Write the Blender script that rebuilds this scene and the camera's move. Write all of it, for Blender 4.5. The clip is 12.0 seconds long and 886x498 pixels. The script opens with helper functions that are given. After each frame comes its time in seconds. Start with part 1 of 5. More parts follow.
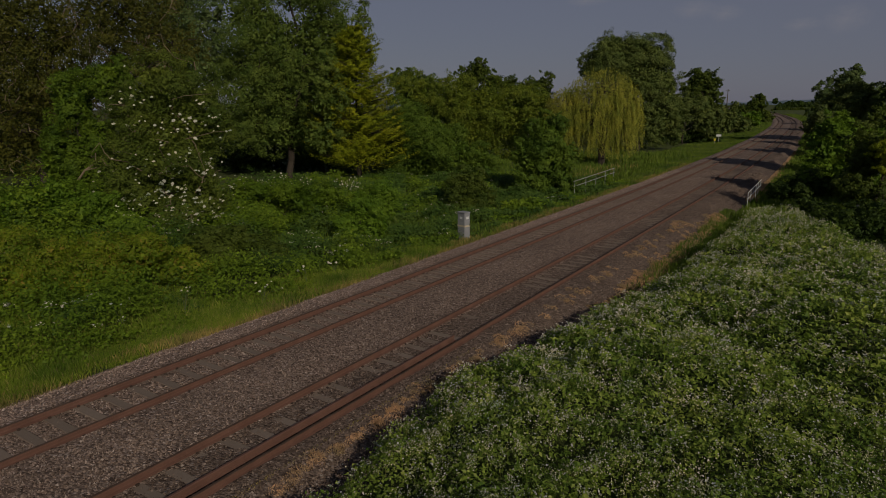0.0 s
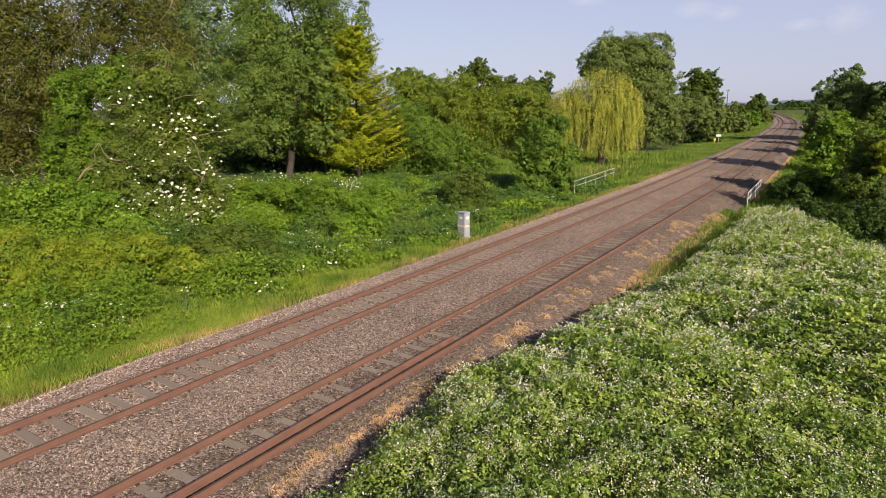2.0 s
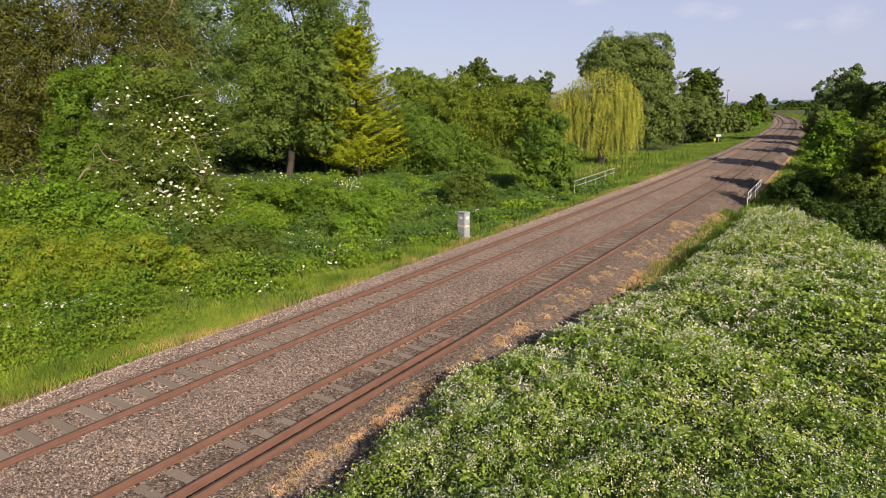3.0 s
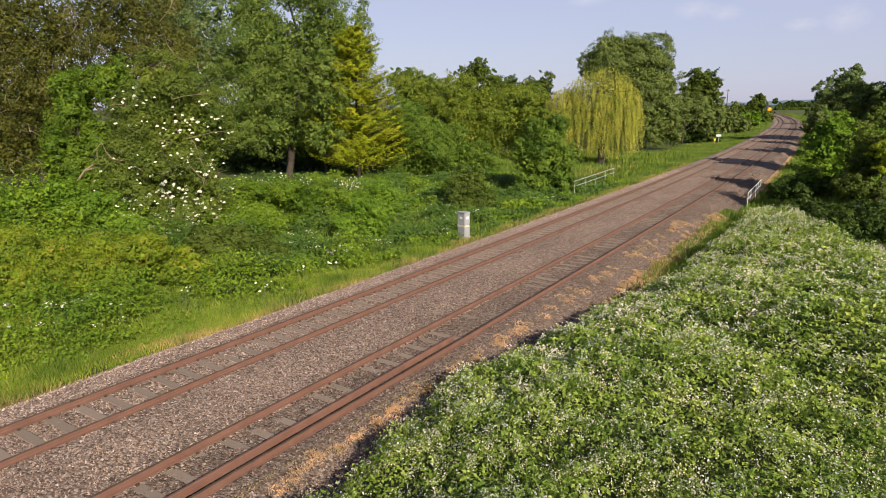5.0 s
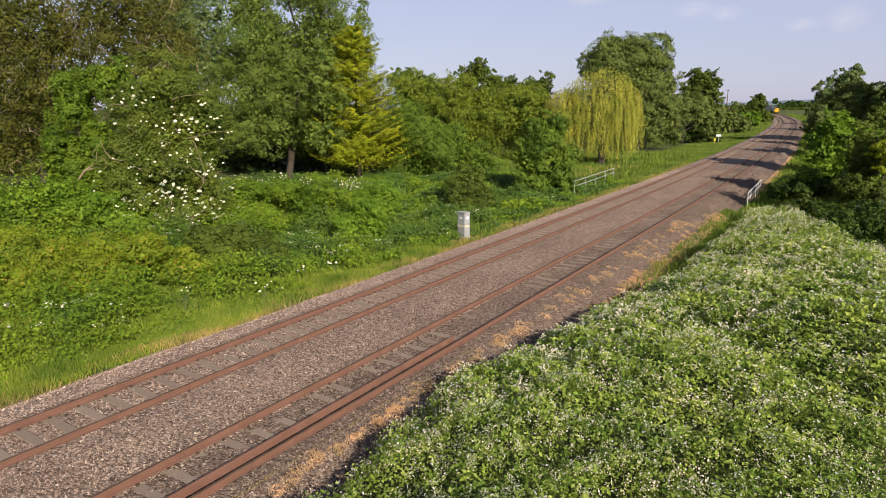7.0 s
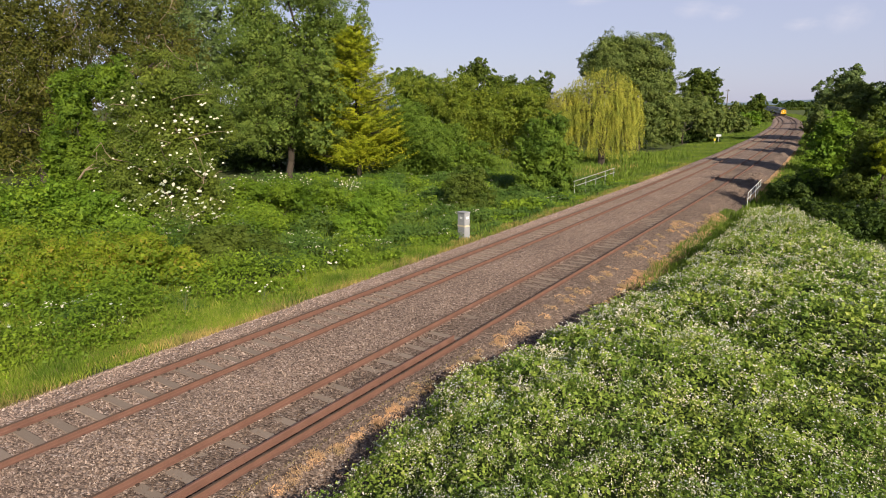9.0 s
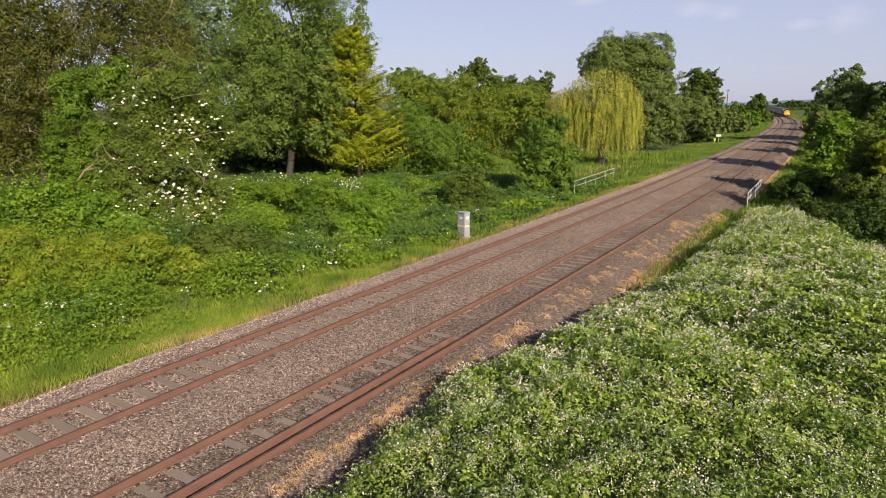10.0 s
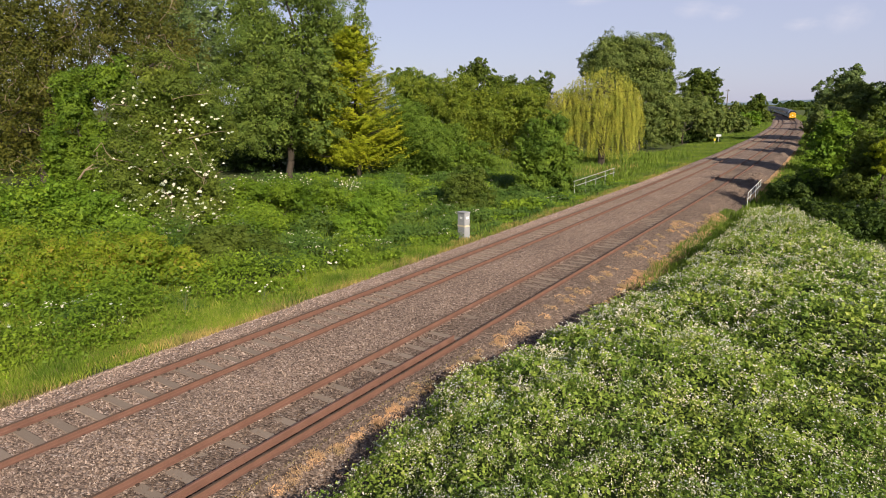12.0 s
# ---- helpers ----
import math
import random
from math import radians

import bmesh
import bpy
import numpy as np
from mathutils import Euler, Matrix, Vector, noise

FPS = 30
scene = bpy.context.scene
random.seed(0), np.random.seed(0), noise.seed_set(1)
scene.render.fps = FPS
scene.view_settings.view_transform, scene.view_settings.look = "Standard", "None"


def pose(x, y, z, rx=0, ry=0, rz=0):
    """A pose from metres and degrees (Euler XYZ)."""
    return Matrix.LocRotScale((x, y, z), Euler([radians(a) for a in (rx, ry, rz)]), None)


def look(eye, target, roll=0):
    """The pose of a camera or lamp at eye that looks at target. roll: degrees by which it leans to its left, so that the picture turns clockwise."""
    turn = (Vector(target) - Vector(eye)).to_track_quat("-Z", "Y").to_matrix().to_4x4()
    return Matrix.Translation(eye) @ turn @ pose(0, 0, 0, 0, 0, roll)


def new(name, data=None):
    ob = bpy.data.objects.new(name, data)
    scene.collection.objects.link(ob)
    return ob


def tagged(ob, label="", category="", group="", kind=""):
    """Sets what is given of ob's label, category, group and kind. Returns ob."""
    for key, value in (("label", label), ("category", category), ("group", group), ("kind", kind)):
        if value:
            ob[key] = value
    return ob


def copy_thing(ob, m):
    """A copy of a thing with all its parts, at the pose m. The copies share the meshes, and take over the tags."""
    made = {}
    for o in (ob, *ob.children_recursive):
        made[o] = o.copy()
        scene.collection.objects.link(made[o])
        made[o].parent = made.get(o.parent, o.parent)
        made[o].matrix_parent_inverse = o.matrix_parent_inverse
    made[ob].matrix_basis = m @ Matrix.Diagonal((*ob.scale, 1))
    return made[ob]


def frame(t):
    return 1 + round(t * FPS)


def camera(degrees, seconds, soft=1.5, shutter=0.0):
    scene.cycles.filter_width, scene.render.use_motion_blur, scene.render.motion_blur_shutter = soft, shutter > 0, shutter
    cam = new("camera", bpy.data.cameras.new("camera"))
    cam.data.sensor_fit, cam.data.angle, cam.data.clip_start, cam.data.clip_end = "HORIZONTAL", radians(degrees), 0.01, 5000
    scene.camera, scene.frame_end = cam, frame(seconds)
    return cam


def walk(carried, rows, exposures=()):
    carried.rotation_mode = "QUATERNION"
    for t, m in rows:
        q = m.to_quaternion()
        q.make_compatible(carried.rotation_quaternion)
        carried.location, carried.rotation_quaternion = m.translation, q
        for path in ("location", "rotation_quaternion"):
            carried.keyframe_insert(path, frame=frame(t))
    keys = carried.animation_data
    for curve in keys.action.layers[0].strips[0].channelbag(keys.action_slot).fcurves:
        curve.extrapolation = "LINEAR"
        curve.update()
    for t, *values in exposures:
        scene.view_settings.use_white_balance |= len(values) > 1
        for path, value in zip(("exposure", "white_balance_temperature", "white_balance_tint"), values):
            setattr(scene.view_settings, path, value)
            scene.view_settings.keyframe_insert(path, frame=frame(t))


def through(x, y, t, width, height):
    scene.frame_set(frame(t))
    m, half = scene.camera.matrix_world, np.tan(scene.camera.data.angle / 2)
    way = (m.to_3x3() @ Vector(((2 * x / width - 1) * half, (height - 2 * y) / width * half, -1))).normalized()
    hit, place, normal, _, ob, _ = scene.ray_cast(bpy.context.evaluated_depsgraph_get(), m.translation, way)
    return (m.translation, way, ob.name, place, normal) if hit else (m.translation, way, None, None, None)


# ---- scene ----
# ---- camera: stands still on a bridge beside the double track ----
EYE = (0.0, 0.0, 6.713)
TARGET = (-5.3379, 8.1612, 4.4991)
EXPOSURE = 0.77
cam = camera(71.36, 12.0, soft=0.7)
walk(cam, [(0.0, look(EYE, TARGET, -0.36)), (12.0, look(EYE, TARGET, -0.36))],
     exposures=[(t, v + EXPOSURE) for t, v in ((0.0, -2.12), (0.2, -1.7), (0.4, -1.22), (0.6, -0.76), (0.8, -0.36), (1.0, -0.09), (1.2, 0.0), (12.0, 0.0))])

# ---- sky and sun ----
SUN_AZ, SUN_EL = 33.0, 27.5   # degrees from +x towards -y, and above the ground
world = bpy.data.worlds.new("sky")
scene.world = world
world.use_nodes = True
wn = world.node_tree.nodes
sky = wn.new("ShaderNodeTexSky")
sky.sky_type = "NISHITA"
sky.sun_disc = False
sky.sun_elevation = radians(SUN_EL)
sky.sun_rotation = radians(90 + SUN_AZ)
sky.air_density, sky.dust_density, sky.ozone_density = 1.0, 0.8, 1.6
haze = wn.new("ShaderNodeMix")
haze.data_type = "RGBA"
aim = wn.new("ShaderNodeTexCoord")
height = wn.new("ShaderNodeSeparateXYZ")
veil = wn.new("ShaderNodeMapRange")   # the veil is thick towards the horizon and thins overhead
for sock, v in zip(("From Min", "From Max", "To Min", "To Max"), (0.16, 0.6, 0.7, 0.12)):
    veil.inputs[sock].default_value = v
world.node_tree.links.new(aim.outputs["Generated"], height.inputs[0])
world.node_tree.links.new(height.outputs["Z"], veil.inputs["Value"])
world.node_tree.links.new(veil.outputs[0], haze.inputs[0])
haze.inputs[7].default_value = (5.1, 5.15, 7.15, 1)   # thin even veil of high cloud
world.node_tree.links.new(sky.outputs[0], haze.inputs[6])
world.node_tree.links.new(haze.outputs[2], wn["Background"].inputs["Color"])
wn["Background"].inputs["Strength"].default_value = 0.065
lamp = bpy.data.lights.new("sun", "SUN")
lamp.energy, lamp.angle, lamp.color = 5.0, radians(0.6), (1.0, 0.9, 0.74)
sun = new("sun", lamp)
a, e = radians(SUN_AZ), radians(SUN_EL)
sun.matrix_world = look((60 * math.cos(e) * math.cos(a), -60 * math.cos(e) * math.sin(a), 60 * math.sin(e)), (0, 0, 0))


# ---- materials ----
def node_mat(name, rough=0.8, spec=0.3):
    m = bpy.data.materials.new(name)
    m.use_nodes = True
    b = m.node_tree.nodes["Principled BSDF"]
    b.inputs["Roughness"].default_value = rough
    b.inputs["Specular IOR Level"].default_value = spec
    return m, m.node_tree.nodes, m.node_tree.links, b


TONE = 0.77   # lowers all base colours below; set together with exposure for deeper shadows


def ramp(nodes, stops, tone=1.0):
    r = nodes.new("ShaderNodeValToRGB")
    while len(r.color_ramp.elements) < len(stops):
        r.color_ramp.elements.new(0.5)
    for el, (pos, col) in zip(r.color_ramp.elements, stops):
        el.position, el.color = pos, (*(c * tone for c in col), 1)
    return r


def noise_tex(nodes, links, scale, detail=4, vec=None, rough=0.6):
    n = nodes.new("ShaderNodeTexNoise")
    n.inputs["Scale"].default_value, n.inputs["Detail"].default_value = scale, detail
    n.inputs["Roughness"].default_value = rough
    if vec is None:
        g = nodes.new("ShaderNodeNewGeometry")
        vec = g.outputs["Position"]
    links.new(vec, n.inputs["Vector"])
    return n


def mixed(nodes, links, fac, a, b, mode="MIX"):
    m = nodes.new("ShaderNodeMix")
    m.data_type, m.blend_type = "RGBA", mode
    for sock, v in ((m.inputs[0], fac), (m.inputs[6], a), (m.inputs[7], b)):
        if isinstance(v, (int, float)):
            sock.default_value = v
        elif isinstance(v, tuple):
            sock.default_value = (*v, 1)
        else:
            links.new(v, sock)
    return m.outputs[2]


def bumped(nodes, links, b, height, dist, strength=0.6):
    k = nodes.new("ShaderNodeBump")
    k.inputs["Strength"].default_value, k.inputs["Distance"].default_value = strength, dist
    links.new(height, k.inputs["Height"])
    links.new(k.outputs[0], b.inputs["Normal"])


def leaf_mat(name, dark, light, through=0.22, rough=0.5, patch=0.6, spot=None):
    """Leaves: each its own tint, patches of tint and clump shade over the crown, light passing through."""
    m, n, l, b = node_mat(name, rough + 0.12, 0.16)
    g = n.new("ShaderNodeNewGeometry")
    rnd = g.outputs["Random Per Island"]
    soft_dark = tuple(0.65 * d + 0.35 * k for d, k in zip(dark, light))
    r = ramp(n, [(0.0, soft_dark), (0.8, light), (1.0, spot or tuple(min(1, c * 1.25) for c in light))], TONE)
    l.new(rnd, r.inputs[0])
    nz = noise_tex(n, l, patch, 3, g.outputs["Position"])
    # clump-sized patches darken the colour, as natural tint and as shade between lobes
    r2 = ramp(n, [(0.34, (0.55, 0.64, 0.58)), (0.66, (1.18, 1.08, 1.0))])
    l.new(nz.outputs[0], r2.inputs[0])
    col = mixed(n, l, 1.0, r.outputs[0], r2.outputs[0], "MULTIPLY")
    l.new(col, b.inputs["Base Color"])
    t = n.new("ShaderNodeBsdfTranslucent")
    tc = mixed(n, l, 1.0, col, (1.25, 1.3, 0.6), "MULTIPLY")
    l.new(tc, t.inputs["Color"])
    mx = n.new("ShaderNodeMixShader")
    mx.inputs[0].default_value = through
    l.new(b.outputs[0], mx.inputs[1])
    l.new(t.outputs[0], mx.inputs[2])
    l.new(mx.outputs[0], n["Material Output"].inputs["Surface"])
    return m


def plain(name, colour, rough=0.6, metal=0.0, var=0.25, scale=6.0, bump=0.0):
    """Paint, wood or metal with stains at two scales."""
    colour = tuple(c * TONE for c in colour)
    m, n, l, b = node_mat(name, rough)
    nz = noise_tex(n, l, scale, 6)
    nz2 = noise_tex(n, l, scale * 7, 3)
    r = ramp(n, [(0.25, tuple(c * (1 - var) for c in colour)), (0.7, tuple(min(1, c * (1 + var * 0.6)) for c in colour))])
    l.new(nz.outputs[0], r.inputs[0])
    col = mixed(n, l, 0.35, r.outputs[0], mixed(n, l, nz2.outputs[0], tuple(c * 0.6 for c in colour), tuple(min(1, c * 1.3) for c in colour)))
    l.new(col, b.inputs["Base Color"])
    b.inputs["Metallic"].default_value = metal
    if bump:
        bumped(n, l, b, nz2.outputs[0], bump)
    return m


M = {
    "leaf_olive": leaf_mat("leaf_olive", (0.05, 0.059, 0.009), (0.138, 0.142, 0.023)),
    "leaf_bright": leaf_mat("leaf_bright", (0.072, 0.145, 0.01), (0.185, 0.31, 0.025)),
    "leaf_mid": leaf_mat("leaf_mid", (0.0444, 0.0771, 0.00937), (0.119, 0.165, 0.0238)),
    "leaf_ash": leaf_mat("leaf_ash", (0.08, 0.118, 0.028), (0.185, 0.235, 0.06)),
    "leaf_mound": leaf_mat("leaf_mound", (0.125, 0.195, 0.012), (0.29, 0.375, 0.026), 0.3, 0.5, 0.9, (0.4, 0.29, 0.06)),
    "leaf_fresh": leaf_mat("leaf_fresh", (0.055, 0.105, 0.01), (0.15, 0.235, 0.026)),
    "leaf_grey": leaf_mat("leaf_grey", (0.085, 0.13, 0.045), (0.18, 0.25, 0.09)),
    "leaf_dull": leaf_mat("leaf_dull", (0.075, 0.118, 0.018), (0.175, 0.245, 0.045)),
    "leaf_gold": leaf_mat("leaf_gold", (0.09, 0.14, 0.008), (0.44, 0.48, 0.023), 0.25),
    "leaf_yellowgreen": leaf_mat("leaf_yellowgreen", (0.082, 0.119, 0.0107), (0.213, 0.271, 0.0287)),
    # deep green; on the fill shrubs and scrub its darkness stands for shade
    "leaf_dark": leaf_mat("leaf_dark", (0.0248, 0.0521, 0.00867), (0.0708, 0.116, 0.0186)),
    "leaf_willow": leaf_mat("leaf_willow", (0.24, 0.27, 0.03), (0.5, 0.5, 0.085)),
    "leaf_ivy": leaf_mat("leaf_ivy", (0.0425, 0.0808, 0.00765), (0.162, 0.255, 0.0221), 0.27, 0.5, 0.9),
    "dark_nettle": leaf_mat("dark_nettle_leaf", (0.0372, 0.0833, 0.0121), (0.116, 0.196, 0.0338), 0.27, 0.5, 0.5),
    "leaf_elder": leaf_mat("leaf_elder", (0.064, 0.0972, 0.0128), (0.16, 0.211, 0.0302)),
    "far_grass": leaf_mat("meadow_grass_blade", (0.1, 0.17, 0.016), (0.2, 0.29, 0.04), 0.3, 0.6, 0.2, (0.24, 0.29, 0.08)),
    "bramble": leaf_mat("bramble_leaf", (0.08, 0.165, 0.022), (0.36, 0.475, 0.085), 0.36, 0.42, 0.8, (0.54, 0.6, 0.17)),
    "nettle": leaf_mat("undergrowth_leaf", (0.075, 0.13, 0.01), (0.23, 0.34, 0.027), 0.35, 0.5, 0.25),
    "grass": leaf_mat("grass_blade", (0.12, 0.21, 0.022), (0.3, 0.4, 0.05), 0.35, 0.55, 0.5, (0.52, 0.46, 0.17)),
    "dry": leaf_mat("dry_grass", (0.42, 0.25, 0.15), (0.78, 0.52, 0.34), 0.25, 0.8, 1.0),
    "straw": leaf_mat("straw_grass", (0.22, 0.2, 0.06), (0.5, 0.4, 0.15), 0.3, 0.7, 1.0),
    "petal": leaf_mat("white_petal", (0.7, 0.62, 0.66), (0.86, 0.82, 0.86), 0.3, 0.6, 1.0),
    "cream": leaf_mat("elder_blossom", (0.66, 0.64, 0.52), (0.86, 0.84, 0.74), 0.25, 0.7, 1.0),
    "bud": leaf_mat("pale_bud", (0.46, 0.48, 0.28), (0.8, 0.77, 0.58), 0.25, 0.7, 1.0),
    "stem": plain("green_stem", (0.14, 0.17, 0.06), 0.7, var=0.4, scale=3),
    "bark": plain("bark", (0.06, 0.046, 0.034), 0.9, var=0.5, scale=5, bump=0.03),
    "pale_bark": plain("dead_pale_wood", (0.27, 0.205, 0.13), 0.85, var=0.35, scale=5, bump=0.02),
    "grey_paint": plain("grey_cabinet_paint", (0.33, 0.33, 0.34), 0.55, var=0.18, scale=4),
    "cream_tape": plain("cream_band", (0.66, 0.55, 0.38), 0.6, var=0.15),
    "white": plain("white_enamel", (0.8, 0.8, 0.78), 0.5, var=0.08),
    "galv": plain("galvanised_tube", (0.5, 0.5, 0.49), 0.45, 0.3, 0.2, 3),
    "loco_yellow": plain("yellow_warning_paint", (0.75, 0.4, 0.02), 0.4, var=0.1, scale=2),
    "loco_blue": plain("dark_blue_paint", (0.03, 0.045, 0.09), 0.35, var=0.2, scale=2),
    "coach_paint": plain("blue_grey_coach_paint", (0.08, 0.1, 0.15), 0.35, var=0.2, scale=1),
    "coach_pale": plain("pale_grey_coach_band", (0.1, 0.11, 0.135), 0.4, var=0.15, scale=1),
    "roof_grey": plain("grey_roof_paint", (0.14, 0.14, 0.15), 0.6, var=0.25, scale=1),
    "black": plain("sooty_black", (0.025, 0.025, 0.025), 0.7, var=0.3, scale=2),
    # the blue of distance haze is put into this base colour
    "hill": plain("haze_blue_hillside", (0.16, 0.22, 0.27), 1.0, var=0.2, scale=0.004),
    "clip_iron": plain("rusty_clip_iron", (0.07, 0.045, 0.033), 0.8, var=0.3, scale=8),
    "pole_wood": plain("creosoted_pole", (0.14, 0.11, 0.08), 0.85, var=0.4, scale=3),
    "yellow_sign": plain("yellow_sign", (0.7, 0.55, 0.05), 0.5, var=0.1),
}


def glass_mat():
    m, n, l, b = node_mat("dark_window_glass", 0.08, 0.5)
    b.inputs["Base Color"].default_value = (0.015, 0.018, 0.02, 1)
    return m


def lamp_mat():
    m, n, l, b = node_mat("headlamp_lens", 0.3)
    b.inputs["Base Color"].default_value = (0.9, 0.88, 0.8, 1)
    b.inputs["Emission Color"].default_value = (1, 0.95, 0.8, 1)
    b.inputs["Emission Strength"].default_value = 0.5
    return m


def rail_mat():
    """Rust on the sides, dull brown burnished head where wheels run."""
    m, n, l, b = node_mat("rusty_rail", 0.75, 0.3)
    nz = noise_tex(n, l, 2.5, 6)
    nz2 = noise_tex(n, l, 45, 3)
    r = ramp(n, [(0.3, (0.125, 0.06, 0.044)), (0.55, (0.185, 0.092, 0.067)), (0.8, (0.245, 0.132, 0.097))], TONE)
    l.new(nz.outputs[0], r.inputs[0])
    col = mixed(n, l, 0.4, r.outputs[0], mixed(n, l, nz2.outputs[0], (0.07, 0.032, 0.023), (0.215, 0.11, 0.077)))
    l.new(col, b.inputs["Base Color"])
    bumped(n, l, b, nz2.outputs[0], 0.004)
    return m


def head_mat():
    m, n, l, b = node_mat("rail_head_steel", 0.68, 0.2)
    nz = noise_tex(n, l, 3, 5)
    r = ramp(n, [(0.3, (0.085, 0.05, 0.036)), (0.7, (0.16, 0.098, 0.07))], TONE)
    l.new(nz.outputs[0], r.inputs[0])
    l.new(r.outputs[0], b.inputs["Base Color"])
    b.inputs["Metallic"].default_value = 0.2
    return m


def stone_mat(name, tone):
    """Loose granite stones, each with its own grey, pink or brown."""
    m, n, l, b = node_mat(name, 0.9, 0.2)
    g = n.new("ShaderNodeNewGeometry")
    r = ramp(n, [(0.0, (0.1, 0.075, 0.06)), (0.3, (0.2, 0.155, 0.125)), (0.6, (0.28, 0.225, 0.185)), (0.92, (0.34, 0.285, 0.245)), (1.0, (0.46, 0.41, 0.37))], TONE)
    l.new(g.outputs["Random Per Island"], r.inputs[0])
    nz = noise_tex(n, l, 0.6, 4)
    r2 = ramp(n, [(0.3, tuple(0.75 * c for c in tone)), (0.7, tuple(1.05 * c for c in tone))])
    l.new(nz.outputs[0], r2.inputs[0])
    l.new(mixed(n, l, 1.0, r.outputs[0], r2.outputs[0], "MULTIPLY"), b.inputs["Base Color"])
    return m


def ballast_mat(name, tone):
    m, n, l, b = node_mat(name, 0.95, 0.15)
    g = n.new("ShaderNodeNewGeometry")
    v = n.new("ShaderNodeTexVoronoi")
    v.inputs["Scale"].default_value = 22
    l.new(g.outputs["Position"], v.inputs["Vector"])
    bw = n.new("ShaderNodeSeparateColor")
    l.new(v.outputs["Color"], bw.inputs[0])
    r = ramp(n, [(0.0, (0.09, 0.068, 0.056)), (0.3, (0.19, 0.148, 0.12)), (0.65, (0.27, 0.215, 0.178)), (0.95, (0.36, 0.3, 0.26)), (1.0, (0.55, 0.5, 0.46))], TONE)
    l.new(bw.outputs[0], r.inputs[0])
    nz = noise_tex(n, l, 0.35, 5)
    r2 = ramp(n, [(0.3, tuple(0.72 * c for c in tone)), (0.7, tuple(1.05 * c for c in tone))])
    l.new(nz.outputs[0], r2.inputs[0])
    coarse = ramp(n, [(0.36, (0.62, 0.62, 0.62)), (0.64, (1.25, 1.25, 1.25))])
    l.new(noise_tex(n, l, 7, 5, None, 0.75).outputs[0], coarse.inputs[0])
    toned = mixed(n, l, 1.0, r.outputs[0], r2.outputs[0], "MULTIPLY")
    l.new(mixed(n, l, 1.0, toned, coarse.outputs[0], "MULTIPLY"), b.inputs["Base Color"])
    inv = n.new("ShaderNodeMath")
    inv.operation = "SUBTRACT"
    inv.inputs[0].default_value = 1.0
    l.new(v.outputs["Distance"], inv.inputs[1])
    bumped(n, l, b, inv.outputs[0], 0.03, 0.8)
    return m


def concrete_mat():
    m, n, l, b = node_mat("sleeper_concrete", 0.9, 0.2)
    oi = n.new("ShaderNodeObjectInfo")
    r = ramp(n, [(0.0, (0.2, 0.148, 0.112)), (1.0, (0.33, 0.25, 0.195))], TONE)
    l.new(oi.outputs["Random"], r.inputs[0])
    nz = noise_tex(n, l, 6, 6)
    nz2 = noise_tex(n, l, 70, 2)
    col = mixed(n, l, nz.outputs[0], r.outputs[0], (0.15, 0.108, 0.08))
    l.new(mixed(n, l, 0.3, col, mixed(n, l, nz2.outputs[0], (0.08, 0.06, 0.048), (0.42, 0.35, 0.3))), b.inputs["Base Color"])
    bumped(n, l, b, nz2.outputs[0], 0.006)
    return m


def ground_mat():
    """Earth under grass and leaf litter; greener in wide patches."""
    m, n, l, b = node_mat("grassy_earth", 0.95, 0.15)
    nz = noise_tex(n, l, 0.12, 6)
    nz2 = noise_tex(n, l, 6, 5)
    r = ramp(n, [(0.3, (0.045, 0.065, 0.018)), (0.5, (0.085, 0.12, 0.028)), (0.7, (0.14, 0.16, 0.045))], TONE)
    l.new(nz.outputs[0], r.inputs[0])
    l.new(mixed(n, l, 0.5, r.outputs[0], mixed(n, l, nz2.outputs[0], (0.023, 0.027, 0.009), (0.12, 0.13, 0.04))), b.inputs["Base Color"])
    bumped(n, l, b, nz2.outputs[0], 0.15, 0.8)
    return m


FRESH = (1.62, 1.45, 1.4)   # newly tipped stone
CLEAN, DIRTY = (1.24, 1.11, 1.06), (0.93, 0.83, 0.785)   # washed stone, and stone stained by oil and brake dust
M["glass"], M["lamp"], M["rail"], M["head"] = glass_mat(), lamp_mat(), rail_mat(), head_mat()
M["stone"], M["stained_stone"] = stone_mat("ballast_stone", CLEAN), stone_mat("stained_ballast_stone", DIRTY)
M["ballast"], M["stained_ballast"] = ballast_mat("ballast_bed", CLEAN), ballast_mat("stained_ballast_bed", DIRTY)
M["fresh_stone"], M["fresh_ballast"] = stone_mat("fresh_ballast_stone", FRESH), ballast_mat("fresh_ballast_bed", FRESH)
M["concrete"], M["ground"] = concrete_mat(), ground_mat()


# ---- mesh helpers ----
def raw_mesh(name, verts, faces, mat, smooth=False):
    """A mesh from arrays; all faces have the same number of corners."""
    me = bpy.data.meshes.new(name)
    verts, faces = np.asarray(verts, np.float32), np.asarray(faces, np.int32)
    k = faces.shape[1]
    me.vertices.add(len(verts))
    me.vertices.foreach_set("co", verts.ravel())
    me.loops.add(faces.size)
    me.loops.foreach_set("vertex_index", faces.ravel())
    me.polygons.add(len(faces))
    me.polygons.foreach_set("loop_start", np.arange(0, faces.size, k, dtype=np.int32))
    me.polygons.foreach_set("loop_total", np.full(len(faces), k, np.int32))
    me.polygons.foreach_set("use_smooth", np.full(len(faces), smooth))
    me.materials.append(mat)
    me.update(calc_edges=True)
    return me


def child(name, me, parent, label="", kind=""):
    ob = new(name, me)
    ob.parent = parent
    return tagged(ob, label=label, kind=kind)


